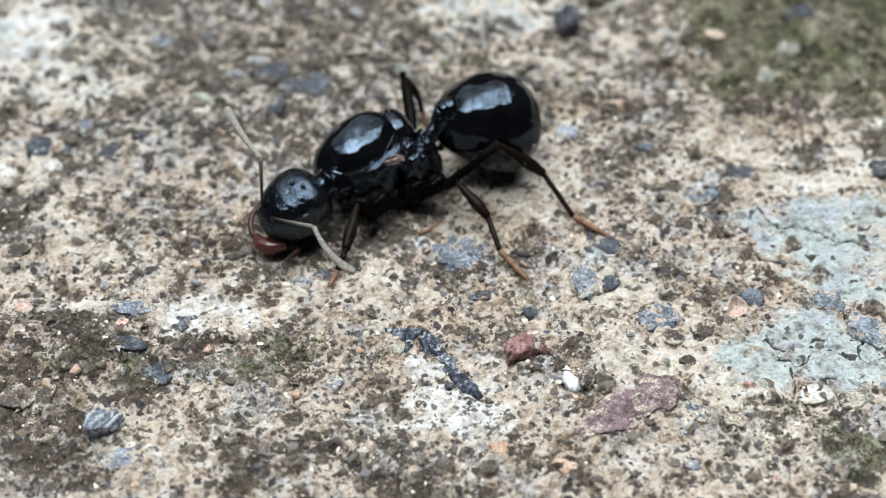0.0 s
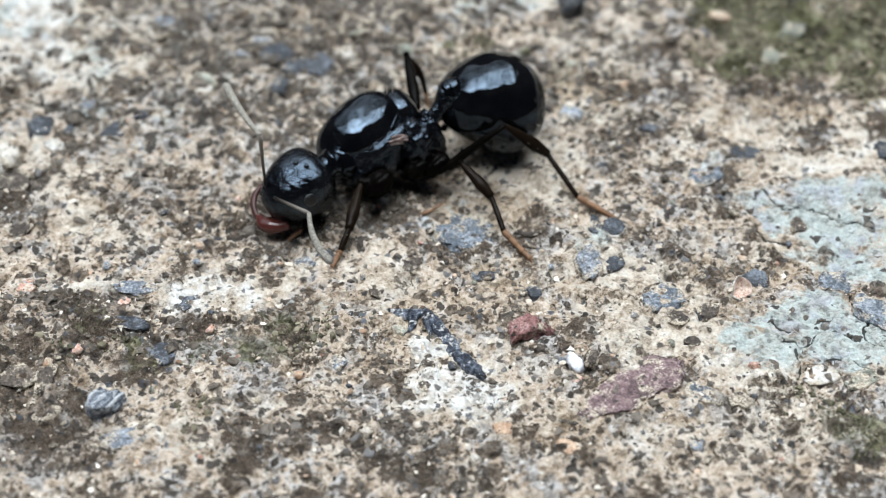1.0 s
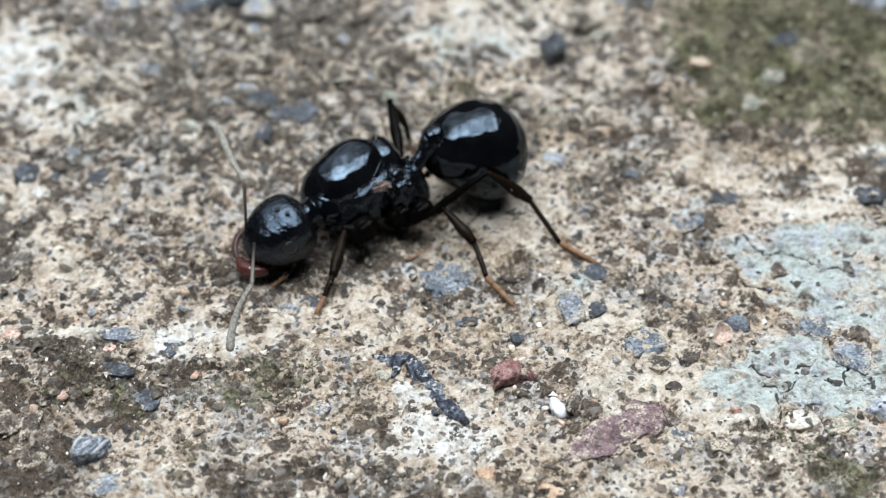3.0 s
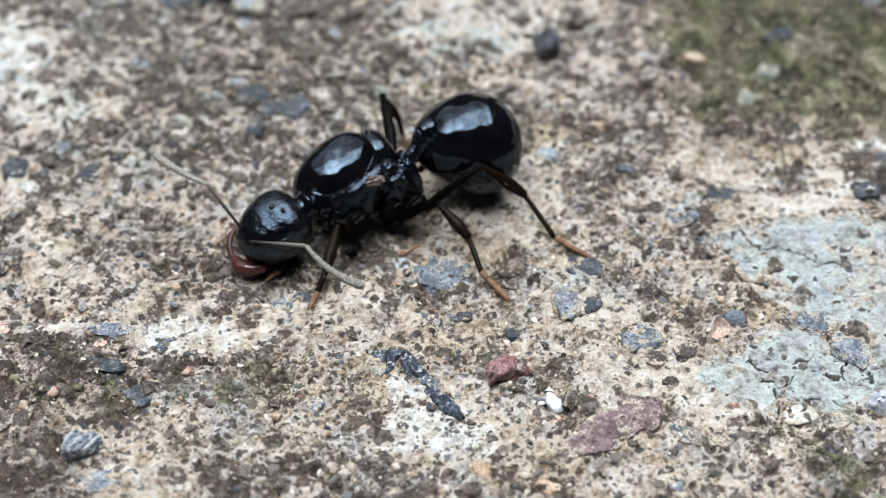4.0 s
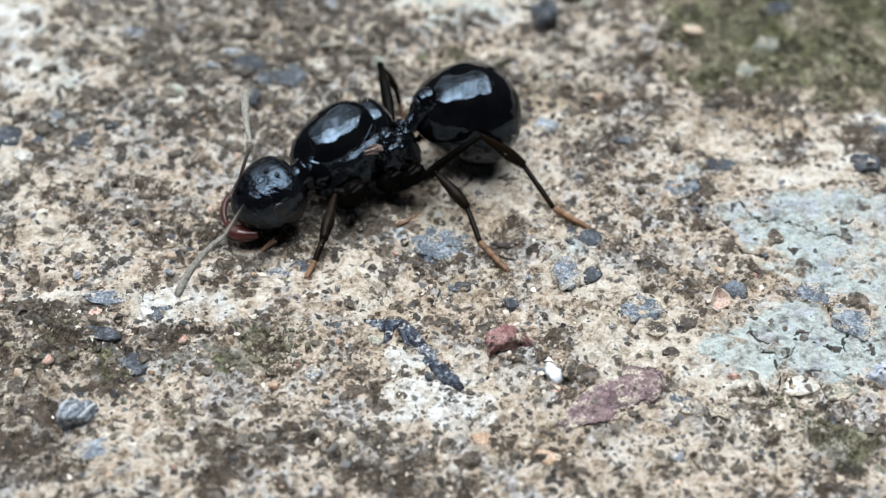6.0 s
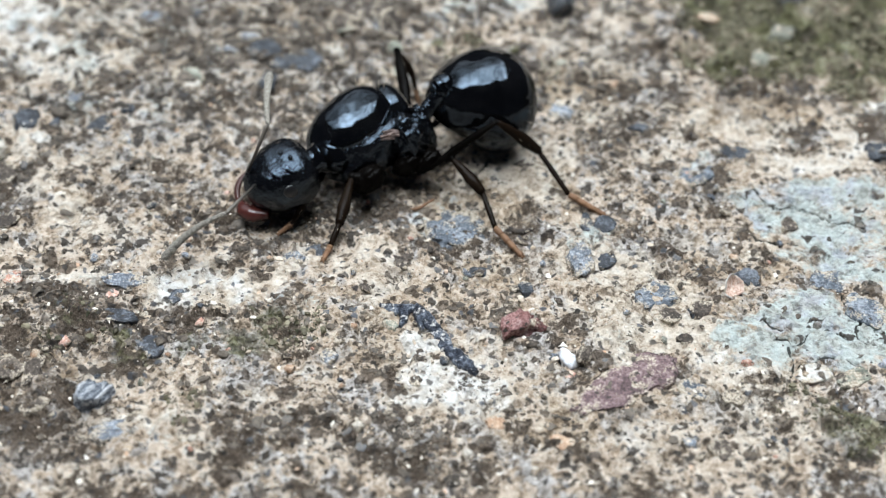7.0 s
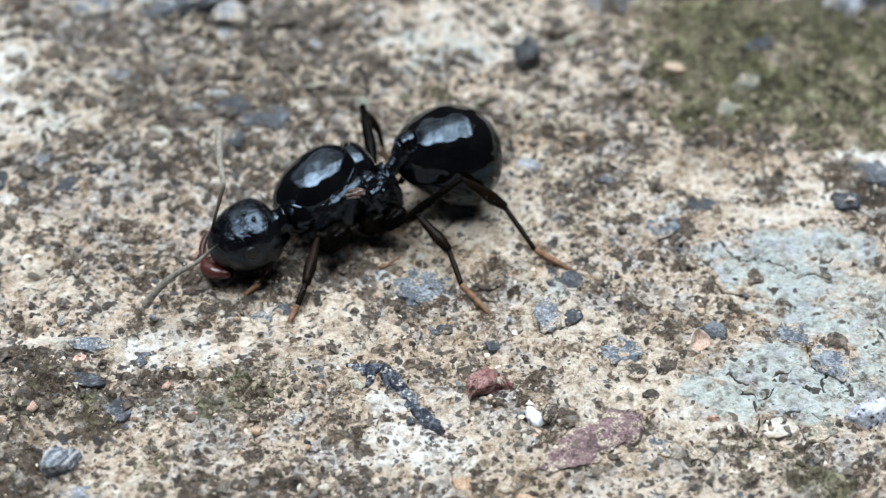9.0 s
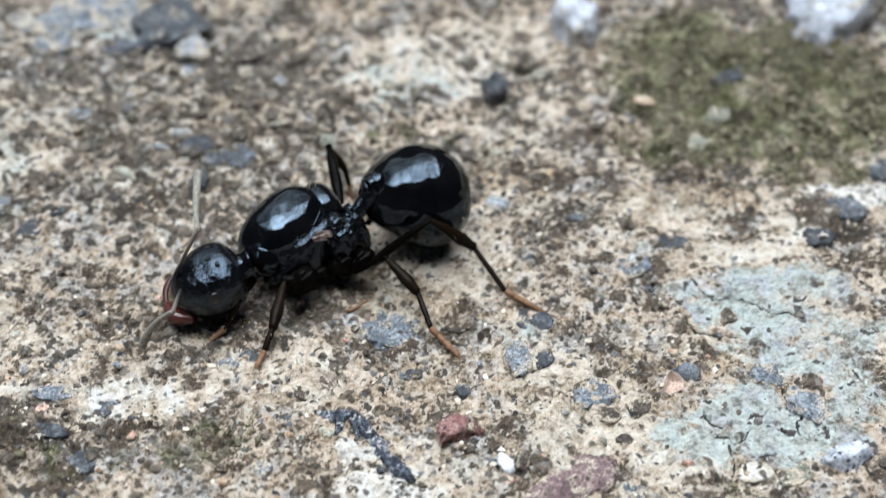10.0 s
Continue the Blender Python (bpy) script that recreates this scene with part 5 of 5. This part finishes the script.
stone(113, 5.42, 6.96, 0.46, 0.19, 0.12, 10, "ochre")


# ---- loose bits lying on the concrete ----
def slab(path, widths, height, seed, steps=9):
    """A thin ragged slab of stone along a bent line; its cross-section is a low ridge with broken edges."""
    verts, faces, rows = [], [], []
    pts = [Vector((*p, 0)) for p in path]
    for k in range(len(pts) - 1):
        for i in range(steps + (k == len(pts) - 2)):
            t = i / steps
            rows.append((pts[k].lerp(pts[k + 1], t), widths[k] * (1 - t) + widths[k + 1] * t))
    across = (-1.0, -0.92, -0.6, -0.25, 0.1, 0.45, 0.75, 0.95, 1.0)
    for r, (p, w) in enumerate(rows):
        d = (rows[min(r + 2, len(rows) - 1)][0] - rows[max(r - 2, 0)][0]).normalized()
        side = Vector((-d.y, d.x, 0))
        for c in across:
            q = p + side * c * w
            edge = noise.noise(Vector((r * 0.42, c * 3 + seed, 1.0))) * 0.38 + noise.noise(Vector((r * 1.3, c * 3 + seed, 5.0))) * 0.22
            q += side * w * edge * abs(c)
            z = height * (1 - abs(c) ** 5) * (0.75 + 0.5 * noise.noise(Vector((r * 0.3, c * 1.4, seed)))) + 0.25 * height * noise.noise(Vector((r * 0.9, c * 5.0, seed + 9.0)))
            verts.append((q.x, q.y, z if abs(c) < 1 else -0.12))
    n = len(across)
    for r in range(len(rows) - 1):
        for c in range(n - 1):
            faces.append((r * n + c, r * n + c + 1, (r + 1) * n + c + 1, (r + 1) * n + c))
    faces += [tuple(range(n)), tuple(reversed(range((len(rows) - 1) * n, len(rows) * n))), *[(r * n, (r + 1) * n, (r + 1) * n + n - 1, r * n + n - 1) for r in range(len(rows) - 1)]]
    return verts, faces


SHARD = Vector((-0.2, -4.4, 0.0))
shard_z = float(swell(np.array([SHARD.x]), np.array([SHARD.y]))[0][0])
blade = new("slate_shard", mesh_of("slate_shard", *slab([(x - SHARD.x, y - SHARD.y) for x, y in ((-0.62, -3.38), (-0.40, -3.72), (-0.13, -4.22), (0.14, -4.72), (0.42, -5.22), (0.75, -5.66), (1.03, -5.98))], (0.10, 0.20, 0.19, 0.25, 0.25, 0.22, 0.07), 0.13, 3), MAT["veined"]))
blade.matrix_basis = pose(SHARD.x * MM, SHARD.y * MM, (shard_z + 0.02) * MM)
tagged(blade, "bent black slate shard with pale veins in white crust", "slate shard")
part("splinter", slab([(x - SHARD.x, y - SHARD.y) for x, y in ((-1.62, -3.36), (-1.30, -3.47), (-0.98, -3.53), (-0.66, -3.42))], (0.06, 0.16, 0.22, 0.12), 0.11, 8), MAT["veined"], blade)
part("splinter", slab([(x - SHARD.x, y - SHARD.y) for x, y in ((-0.93, -3.62), (-0.96, -3.95), (-1.05, -4.22))], (0.13, 0.10, 0.05), 0.09, 15), MAT["veined"], blade)
part("splinter", slab([(x - SHARD.x, y - SHARD.y) for x, y in ((-0.66, -3.55), (-0.52, -3.95), (-0.40, -4.35))], (0.06, 0.09, 0.04), 0.10, 21), MAT["veined"], blade)
gem = rock(907, 0.50, 0.41, 0.33, 4, 4, 0.42)
gem.materials.append(MAT["garnet"])
gem_at = (2.27, -4.22)
pebble_red = new("stone", gem)
pebble_red.matrix_basis = pose(gem_at[0] * MM, gem_at[1] * MM, (height_at(*gem_at) + 0.05) * MM, 8, -12, 30)
tagged(pebble_red, LOOSE["garnet"], "stone", "stones on the concrete")

def loose(name, label, category, meshes, x, y, turn, lift=0.0):
    """A loose thing resting on the ground; its parts are (name, mesh, material)."""
    top = None
    for pname, me in meshes:
        if top is None:
            top = new(name, me)
            top.matrix_basis = pose(x * MM, y * MM, (height_at(x, y) + lift) * MM, 0, 0, turn)
            tagged(top, label, category)
        else:
            ob = new(pname, me)
            ob.parent = top
    return top


shard = rock(901, 0.24, 0.40, 0.24, 3, 10, 0.30)
shard.materials.append(MAT["shell"])
loose("shell_chip", "small white-blue shell chip lying on concrete", "shell chip", [("body", shard)], 3.50, -5.57, 20, 0.10)
crust = rock(902, 0.20, 0.34, 0.24, 3, 6, 0.3)
crust.materials.append(MAT["umber"])
loose("bark_crumb", "dark brown crumb of bark beside a white chip", "crumb", [("body", crust)], 3.97, -5.53, -15, 0.1)


def husk_shape():
    """A cupped seed husk, its hollow towards -y, its rim uneven."""
    verts, faces, rings, seg = [], [], 7, 20
    for back in (0, 1):
        for i in range(rings):
            r = i / (rings - 1)
            for j in range(seg):
                a = 2 * math.pi * j / seg
                k = r * (1 + 0.10 * math.sin(3 * a + 1) + 0.05 * math.sin(7 * a))
                z = math.sin(a) * 0.33 * k
                x = math.cos(a) * 0.28 * k * (1 - 0.35 * math.sin(a))
                fold = 0.03 * math.cos(5 * a) * r
                verts.append((x, -0.15 * r * r + fold + (0.07 * (1 - r) + 0.03 if back else 0), z))
    half = rings * seg
    for i in range(rings - 1):
        for j in range(seg):
            k = (j + 1) % seg
            a, b, c, d = i * seg + j, i * seg + k, (i + 1) * seg + k, (i + 1) * seg + j
            faces += [(a, d, c, b), (half + a, half + b, half + c, half + d)]
    last = (rings - 1) * seg
    for j in range(seg):
        k = (j + 1) % seg
        faces.append((last + j, half + last + j, half + last + k, last + k))
    return verts, faces


husk = new("seed_husk", mesh_of("seed_husk", *husk_shape(), MAT["husk"]))
husk.matrix_basis = pose(0.00830, -0.00276, (height_at(8.30, -2.76) + 0.22) * MM, -42, 6, 8)
part("rim", tube([(math.cos(a) * 0.28 * k * (1 - 0.35 * math.sin(a)), -0.15 + 0.03 * math.cos(5 * a) + 0.01, math.sin(a) * 0.33 * k) for a, k in ((b, 1 + 0.10 * math.sin(3 * b + 1) + 0.05 * math.sin(7 * b)) for b in (radians(90 + 15 * i) for i in range(13)))], (0.010,) + (0.024,) * 11 + (0.010,), 8), MAT["white"], husk, (0, 0, 0), "pale papery rim")
tagged(husk, "leaning pale tan cupped seed husk on blue-grey stone", "seed husk")
stem = new("stem_fragment", mesh_of("stem_fragment", *tube([(-0.34, -0.12, 0.06), (-0.2, -0.10, 0.05), (-0.02, -0.02, 0.07), (0.14, 0.12, 0.10), (0.30, 0.22, 0.12), (0.36, 0.34, 0.08)], (0.03, 0.06, 0.05, 0.035, 0.045, 0.02)), MAT["tarsus"]))
stem.matrix_basis = pose(-0.00044, 0.00070, (height_at(-0.44, 0.70) + 0.02) * MM, 0, 0, 0)
tagged(stem, "curled orange-brown dry plant fragment under the ant", "plant fragment")

sliver = new("bark_sliver", mesh_of("bark_sliver", *tube([(-0.52, 0.26, 0.05), (-0.40, 0.06, 0.07), (-0.2, -0.10, 0.08), (0.05, -0.14, 0.09), (0.28, -0.04, 0.09), (0.44, 0.16, 0.07)], (0.02, 0.05, 0.075, 0.085, 0.06, 0.02), 12, 0.7), MAT["umber"]))
sliver.matrix_basis = pose(0.00246, -0.00027, (height_at(2.46, -0.27) + 0.02) * MM, 0, 0, 0)
tagged(sliver, "dark brown curved bark sliver beside the ant's foot", "bark sliver")


# ---- coarse grains that can be told apart, set in the ground ----
def coarse_grains(count, seed, box, sizes, kinds, flat):
    rnd = random.Random(seed)
    meshes = {}
    for k in sorted(set(kinds)):
        for v in range(3):
            me = rock(seed + 3 * sorted(set(kinds)).index(k) + v, 0.16, 0.14, 0.13, 2, 5, 0.3)
            me.materials.append(MAT[k])
            meshes[k, v] = me
    made = 0
    while made < count:
        x, y = rnd.uniform(box[0], box[1]), rnd.uniform(box[2], box[3])
        spot = np.array([x]), np.array([y])
        if rnd.random() < 0.8 * float(cover("lichen", *spot)[0]) + 0.5 * float(cover("pale", *spot)[0]) or min(math.hypot(x - fx, y - fy) for fx, fy in FEET) < 0.4:
            continue
        ob = new("grain", meshes[rnd.choice(kinds), rnd.randrange(3)])
        ob.parent = ground
        size = rnd.choice(sizes)
        ob.matrix_basis = pose(x * MM, y * MM, (float(swell(*spot)[0][0]) + 0.02 * size) * MM, rnd.uniform(-25, 25), rnd.uniform(-25, 25), rnd.uniform(0, 360)) @ Matrix.Diagonal((size, size * rnd.uniform(0.7, 1.0), size * flat, 1.0))
        made += 1


coarse_grains(220, 950, (-11.0, 11.0, -9.0, 5.5), (0.45, 0.55, 0.65, 0.8, 1.0), ["umber"] * 8 + ["slate"] + ["bluegrey", "chalk", "ochre", "lichenstone", "rosy"], 0.7)
coarse_grains(80, 1200, (-13.0, 8.0, 5.5, 13.5), (1.2, 1.5, 1.9, 2.4), ["umber"] * 6 + ["bluegrey", "lichenstone"], 0.5)


# ---- sand and moss, too fine to count ----
def scatter(name, label, count, seed, sizes, weight, material, flat=0.6, lift=0.1, tall=1.0, jag=0.34):
    rng = np.random.default_rng(seed)
    pts = np.zeros((0, 2))
    while len(pts) < count:
        p = np.stack([rng.uniform(-15.8, 18.4, count), rng.uniform(-10.8, 17.2, count)], 1)
        pts = np.concatenate([pts, p[rng.random(count) < weight(p[:, 0], p[:, 1])]])
    pts = pts[:count]
    bm = bmesh.new()
    bmesh.ops.create_icosphere(bm, subdivisions=1, radius=1.0)
    base = np.array([v.co[:] for v in bm.verts])
    tri = np.array([[v.index for v in f.verts] for f in bm.faces])
    bm.free()
    nv = len(base)
    s = sizes[0] * (sizes[1] / sizes[0]) ** (rng.random(count) ** 2.2)
    v = base[None] * (1 + jag * rng.standard_normal((count, nv, 1)))
    v = v * s[:, None, None] * (1 + 0.35 * rng.uniform(-1, 1, (count, 1, 3))) * np.array([1, 1, flat])
    a = rng.uniform(0, 2 * np.pi, count)
    ca, sa = np.cos(a)[:, None], np.sin(a)[:, None]
    v = np.stack([v[..., 0] * ca - v[..., 1] * sa, v[..., 0] * sa + v[..., 1] * ca, v[..., 2] * tall], -1)
    z = relief(pts[:, 0], pts[:, 1]) + lift * s * flat
    v += np.stack([pts[:, 0], pts[:, 1], z], 1)[:, None]
    faces = (tri[None] + (np.arange(count) * nv)[:, None, None]).reshape(-1, 3)
    me = bpy.data.meshes.new(name)
    me.vertices.add(count * nv)
    me.vertices.foreach_set("co", (v * MM).astype(np.float32).ravel())
    me.loops.add(faces.size)
    me.loops.foreach_set("vertex_index", faces.ravel().astype(np.int32))
    me.polygons.add(len(faces))
    me.polygons.foreach_set("loop_start", (np.arange(len(faces)) * 3).astype(np.int32))
    me.polygons.foreach_set("use_smooth", np.full(len(faces), jag < 0.3))
    me.materials.append(MAT[material])
    me.update(calc_edges=True)
    ob = new(name, me)
    ob.parent = ground
    return tagged(ob, label, kind="stuff")


def bare(x, y):
    return np.clip(1 - 1.0 * cover("lichen", x, y) - 0.55 * cover("pale", x, y) - 1.2 * cover("moss", x, y), 0.02, 1) * (0.12 + 0.88 * np.clip(1.4 * field(x, y, 2.3, 91) - 0.2, 0, 1))


scatter("dark_sand", "dark brown and black sand grains set in concrete", 7000, 11, (0.035, 0.16), lambda x, y: bare(x, y) * (0.45 + 0.55 * cover("soil", x, y)), "dark_grain", 0.45, -0.25)
scatter("coarse_dark_sand", "coarse dark sand grains set in concrete", 2200, 12, (0.10, 0.25), lambda x, y: bare(x, y) * np.clip(0.07 + 0.11 * y - 0.07 * np.clip(x + 1, 0, 9), 0.03, 1), "dark_grain", 0.32, -0.2, 1.0, 0.22)
scatter("pale_sand", "cream and tan sand grains set in concrete", 4500, 13, (0.025, 0.10), lambda x, y: (0.4 + 0.6 * field(x, y, 1.5, 33) - 0.2 * cover("soil", x, y)) * (1 - 0.8 * cover("moss", x, y)) * np.clip(1 - 1.3 * cover("lichen", x, y), 0, 1), "pale_grain", 0.45, -0.35)
scatter("moss_tufts", "low olive-green moss tufts", 6500, 14, (0.025, 0.11), lambda x, y: np.clip(cover("moss", x, y) * 1.4 - 0.35, 0, 1) * (field(x, y, 1.1, 35) > 0.5), "moss", 0.8, 0.1)


def motions():
    walk(head, [
        (0, pose(-0.002509, -0.001193, 0.001512, -10.82, 19.21, -145.76)),
        (0.5, pose(-0.002502, -0.001196, 0.001507, -10.87, 18.96, -145.99)),
        (1, pose(-0.002496, -0.001198, 0.001502, -10.91, 18.71, -146.22)),
        (1.5, pose(-0.002519, -0.001200, 0.001507, -12.46, 18.24, -149.13)),
        (2, pose(-0.002542, -0.001202, 0.001512, -13.98, 17.69, -152.01)),
        (2.5, pose(-0.002535, -0.001205, 0.001500, -12.43, 18.10, -150.64)),
        (3, pose(-0.002547, -0.001212, 0.001498, -13.46, 19.18, -150.97)),
        (3.2, pose(-0.002540, -0.001213, 0.001496, -13.56, 19.42, -150.27)),
        (4.3, pose(-0.002501, -0.001222, 0.001484, -14.04, 20.77, -146.38)),
        (4.5, pose(-0.002494, -0.001224, 0.001481, -14.12, 21.01, -145.68)),
        (5, pose(-0.002520, -0.001205, 0.001503, -12.09, 20.42, -146.01)),
        (5.5, pose(-0.002532, -0.001195, 0.001517, -11.46, 19.98, -146.75)),
        (5.7, pose(-0.002542, -0.001195, 0.001517, -11.54, 19.76, -147.81)),
        (6.8, pose(-0.002598, -0.001196, 0.001520, -11.89, 18.54, -153.59)),
        (7, pose(-0.002608, -0.001196, 0.001521, -11.94, 18.32, -154.64)),
        (7.5, pose(-0.002619, -0.001207, 0.001512, -14.01, 17.04, -158.72)),
        (8, pose(-0.002620, -0.001214, 0.001503, -14.04, 17.38, -158.60)),
        (8.5, pose(-0.002621, -0.001221, 0.001494, -14.06, 17.73, -158.48)),
        (9, pose(-0.002636, -0.001224, 0.001492, -13.79, 17.75, -159.44)),
        (9.5, pose(-0.002652, -0.001227, 0.001490, -13.51, 17.77, -160.39)),
        (10, pose(-0.002663, -0.001232, 0.001488, -14.27, 18.00, -160.84))
    ])
    walk(far_antenna, [
        (0, pose(-0.004218, -0.002251, 0.001733, 52.59, -87.92, 36.45)),
        (0.5, pose(-0.004215, -0.002246, 0.001737, -99.25, -87.33, -167.71)),
        (1, pose(-0.004212, -0.002242, 0.001741, -26.28, -85.84, 118.43)),
        (1.5, pose(-0.004272, -0.002175, 0.001765, 23.80, -82.42, 64.06)),
        (2, pose(-0.004329, -0.002107, 0.001790, 52.65, -72.99, 26.42)),
        (2.5, pose(-0.004313, -0.002133, 0.001762, 43.05, -79.88, 41.53)),
        (3, pose(-0.004327, -0.002145, 0.001724, 14.64, -85.42, 74.86)),
        (3.2, pose(-0.004308, -0.002171, 0.001713, -175.67, -82.92, -93.09)),
        (4.3, pose(-0.004200, -0.002306, 0.001654, -60.93, -44.64, -172.23)),
        (4.5, pose(-0.004180, -0.002329, 0.001643, -64.99, -38.84, -152.50)),
        (5, pose(-0.004227, -0.002274, 0.001684, -69.42, -56.61, -170.85)),
        (5.5, pose(-0.004257, -0.002233, 0.001712, 1.17, -86.01, 89.27)),
        (5.7, pose(-0.004284, -0.002202, 0.001720, 44.95, -72.97, 35.63)),
        (6.8, pose(-0.004426, -0.002024, 0.001767, 110.10, -74.24, -33.90)),
        (7, pose(-0.004450, -0.001991, 0.001775, 62.39, -69.02, 12.02)),
        (7.5, pose(-0.004496, -0.001897, 0.001813, 53.07, -64.06, 20.43)),
        (8, pose(-0.004497, -0.001909, 0.001792, 75.58, -73.55, 0.41)),
        (8.5, pose(-0.004498, -0.001920, 0.001771, 70.88, -77.42, 9.01)),
        (9, pose(-0.004526, -0.001888, 0.001768, 73.61, -75.09, 3.94)),
        (9.5, pose(-0.004554, -0.001855, 0.001765, 51.39, -55.45, 17.58)),
        (10, pose(-0.004567, -0.001857, 0.001756, 63.08, -65.07, 7.65))
    ])
    walk(far_flagellum, [
        (0, pose(0.001750, 0.000000, 0.000000, 50.34, 58.79, 76.56)),
        (0.5, pose(0.001750, 0.000000, 0.000000, 54.47, 63.26, 77.23)),
        (1, pose(0.001750, 0.000000, 0.000000, 42.10, 60.08, 65.19)),
        (1.5, pose(0.001750, 0.000000, 0.000000, 27.27, 55.58, 45.76)),
        (2, pose(0.001750, 0.000000, 0.000000, 25.57, 57.28, 43.78)),
        (2.5, pose(0.001750, 0.000000, 0.000000, 38.07, 65.42, 58.07)),
        (3, pose(0.001750, 0.000000, 0.000000, 39.91, 62.55, 60.66)),
        (3.2, pose(0.001750, 0.000000, 0.000000, 59.58, 61.70, 79.64)),
        (4.3, pose(0.001750, 0.000000, 0.000000, 21.77, 56.39, 37.63)),
        (4.5, pose(0.001750, 0.000000, 0.000000, 29.64, 60.31, 41.80)),
        (5, pose(0.001750, 0.000000, 0.000000, 31.14, 58.59, 48.22)),
        (5.5, pose(0.001750, 0.000000, 0.000000, 46.59, 58.93, 73.73)),
        (5.7, pose(0.001750, 0.000000, 0.000000, 37.96, 65.73, 61.51)),
        (6.8, pose(0.001750, 0.000000, 0.000000, 100.76, 62.41, 128.70)),
        (7, pose(0.001750, 0.000000, 0.000000, 52.62, 70.85, 74.11)),
        (7.5, pose(0.001750, 0.000000, 0.000000, 28.61, 61.86, 50.14)),
        (8, pose(0.001750, 0.000000, 0.000000, 67.03, 68.25, 91.30)),
        (8.5, pose(0.001750, 0.000000, 0.000000, 55.42, 64.18, 81.14)),
        (9, pose(0.001750, 0.000000, 0.000000, 48.50, 67.31, 67.84)),
        (9.5, pose(0.001750, 0.000000, 0.000000, 23.60, 60.06, 46.13)),
        (10, pose(0.001750, 0.000000, 0.000000, 43.58, 63.71, 67.86))
    ])
    walk(near_antenna, [
        (0, pose(-0.003934, -0.002653, 0.001614, 50.06, -18.67, -38.32)),
        (0.5, pose(-0.003933, -0.002650, 0.001617, 47.49, -17.39, -44.72)),
        (1, pose(-0.003932, -0.002646, 0.001621, 45.40, -17.21, -49.81)),
        (1.5, pose(-0.004012, -0.002589, 0.001632, 47.21, -18.25, -47.36)),
        (2, pose(-0.004089, -0.002528, 0.001646, 43.43, -23.12, -62.92)),
        (2.5, pose(-0.004064, -0.002554, 0.001630, 16.74, -13.12, -78.61)),
        (3, pose(-0.004077, -0.002563, 0.001583, 1.85, 1.50, -88.28)),
        (3.2, pose(-0.004053, -0.002584, 0.001572, 25.09, -11.69, -71.08)),
        (4.3, pose(-0.003914, -0.002697, 0.001509, 48.83, -10.20, -16.54)),
        (4.5, pose(-0.003888, -0.002717, 0.001498, 44.78, -7.49, -35.59)),
        (5, pose(-0.003941, -0.002671, 0.001555, 31.78, -12.83, -65.12)),
        (5.5, pose(-0.003978, -0.002637, 0.001588, 11.77, -16.78, -83.08)),
        (5.7, pose(-0.004013, -0.002611, 0.001595, -5.29, -18.28, -92.89)),
        (6.8, pose(-0.004199, -0.002458, 0.001639, -25.83, -4.53, -113.63)),
        (7, pose(-0.004231, -0.002429, 0.001647, -28.40, -9.29, -113.70)),
        (7.5, pose(-0.004309, -0.002344, 0.001668, -34.81, -14.49, -116.92)),
        (8, pose(-0.004308, -0.002355, 0.001646, -25.48, -18.78, -105.02)),
        (8.5, pose(-0.004307, -0.002366, 0.001625, -28.61, -20.24, -106.32)),
        (9, pose(-0.004343, -0.002338, 0.001625, -30.82, -21.56, -106.94)),
        (9.5, pose(-0.004379, -0.002309, 0.001624, -20.05, -13.34, -103.82)),
        (10, pose(-0.004394, -0.002310, 0.001608, -4.01, -22.53, -91.81))
    ])
    walk(near_flagellum, [
        (0, pose(0.001750, 0.000000, 0.000000, -21.70, -4.56, -25.77)),
        (0.5, pose(0.001750, 0.000000, 0.000000, -27.03, -2.95, -29.92)),
        (1, pose(0.001750, 0.000000, 0.000000, -27.27, -6.32, -24.46)),
        (1.5, pose(0.001750, 0.000000, 0.000000, -26.17, -9.78, -22.22)),
        (2, pose(0.001750, 0.000000, 0.000000, -38.46, 0.09, -26.70)),
        (2.5, pose(0.001750, 0.000000, 0.000000, -28.48, 16.94, -26.64)),
        (3, pose(0.001750, 0.000000, 0.000000, -12.73, 9.65, -14.41)),
        (3.2, pose(0.001750, 0.000000, 0.000000, -32.77, 6.40, -30.19)),
        (4.3, pose(0.001750, 0.000000, 0.000000, -9.55, -13.07, -26.12)),
        (4.5, pose(0.001750, 0.000000, 0.000000, -14.72, 5.68, -27.24)),
        (5, pose(0.001750, 0.000000, 0.000000, -29.72, 3.87, -26.97)),
        (5.5, pose(0.001750, 0.000000, 0.000000, -27.78, -1.41, -14.13)),
        (5.7, pose(0.001750, 0.000000, 0.000000, -17.93, 15.95, -12.98)),
        (6.8, pose(0.001750, 0.000000, 0.000000, -8.36, 41.33, -11.43)),
        (7, pose(0.001750, 0.000000, 0.000000, -25.08, 62.01, -31.87)),
        (7.5, pose(0.001750, 0.000000, 0.000000, -29.39, 71.92, -34.61)),
        (8, pose(0.001750, 0.000000, 0.000000, -107.73, 69.86, -118.80)),
        (8.5, pose(0.001750, 0.000000, 0.000000, -113.46, 73.01, -122.14)),
        (9, pose(0.001750, 0.000000, 0.000000, -114.90, 77.94, -120.55)),
        (9.5, pose(0.001750, 0.000000, 0.000000, -77.09, 63.57, -92.55)),
        (10, pose(0.001750, 0.000000, 0.000000, -118.06, 46.21, -142.39))
    ])


motions()
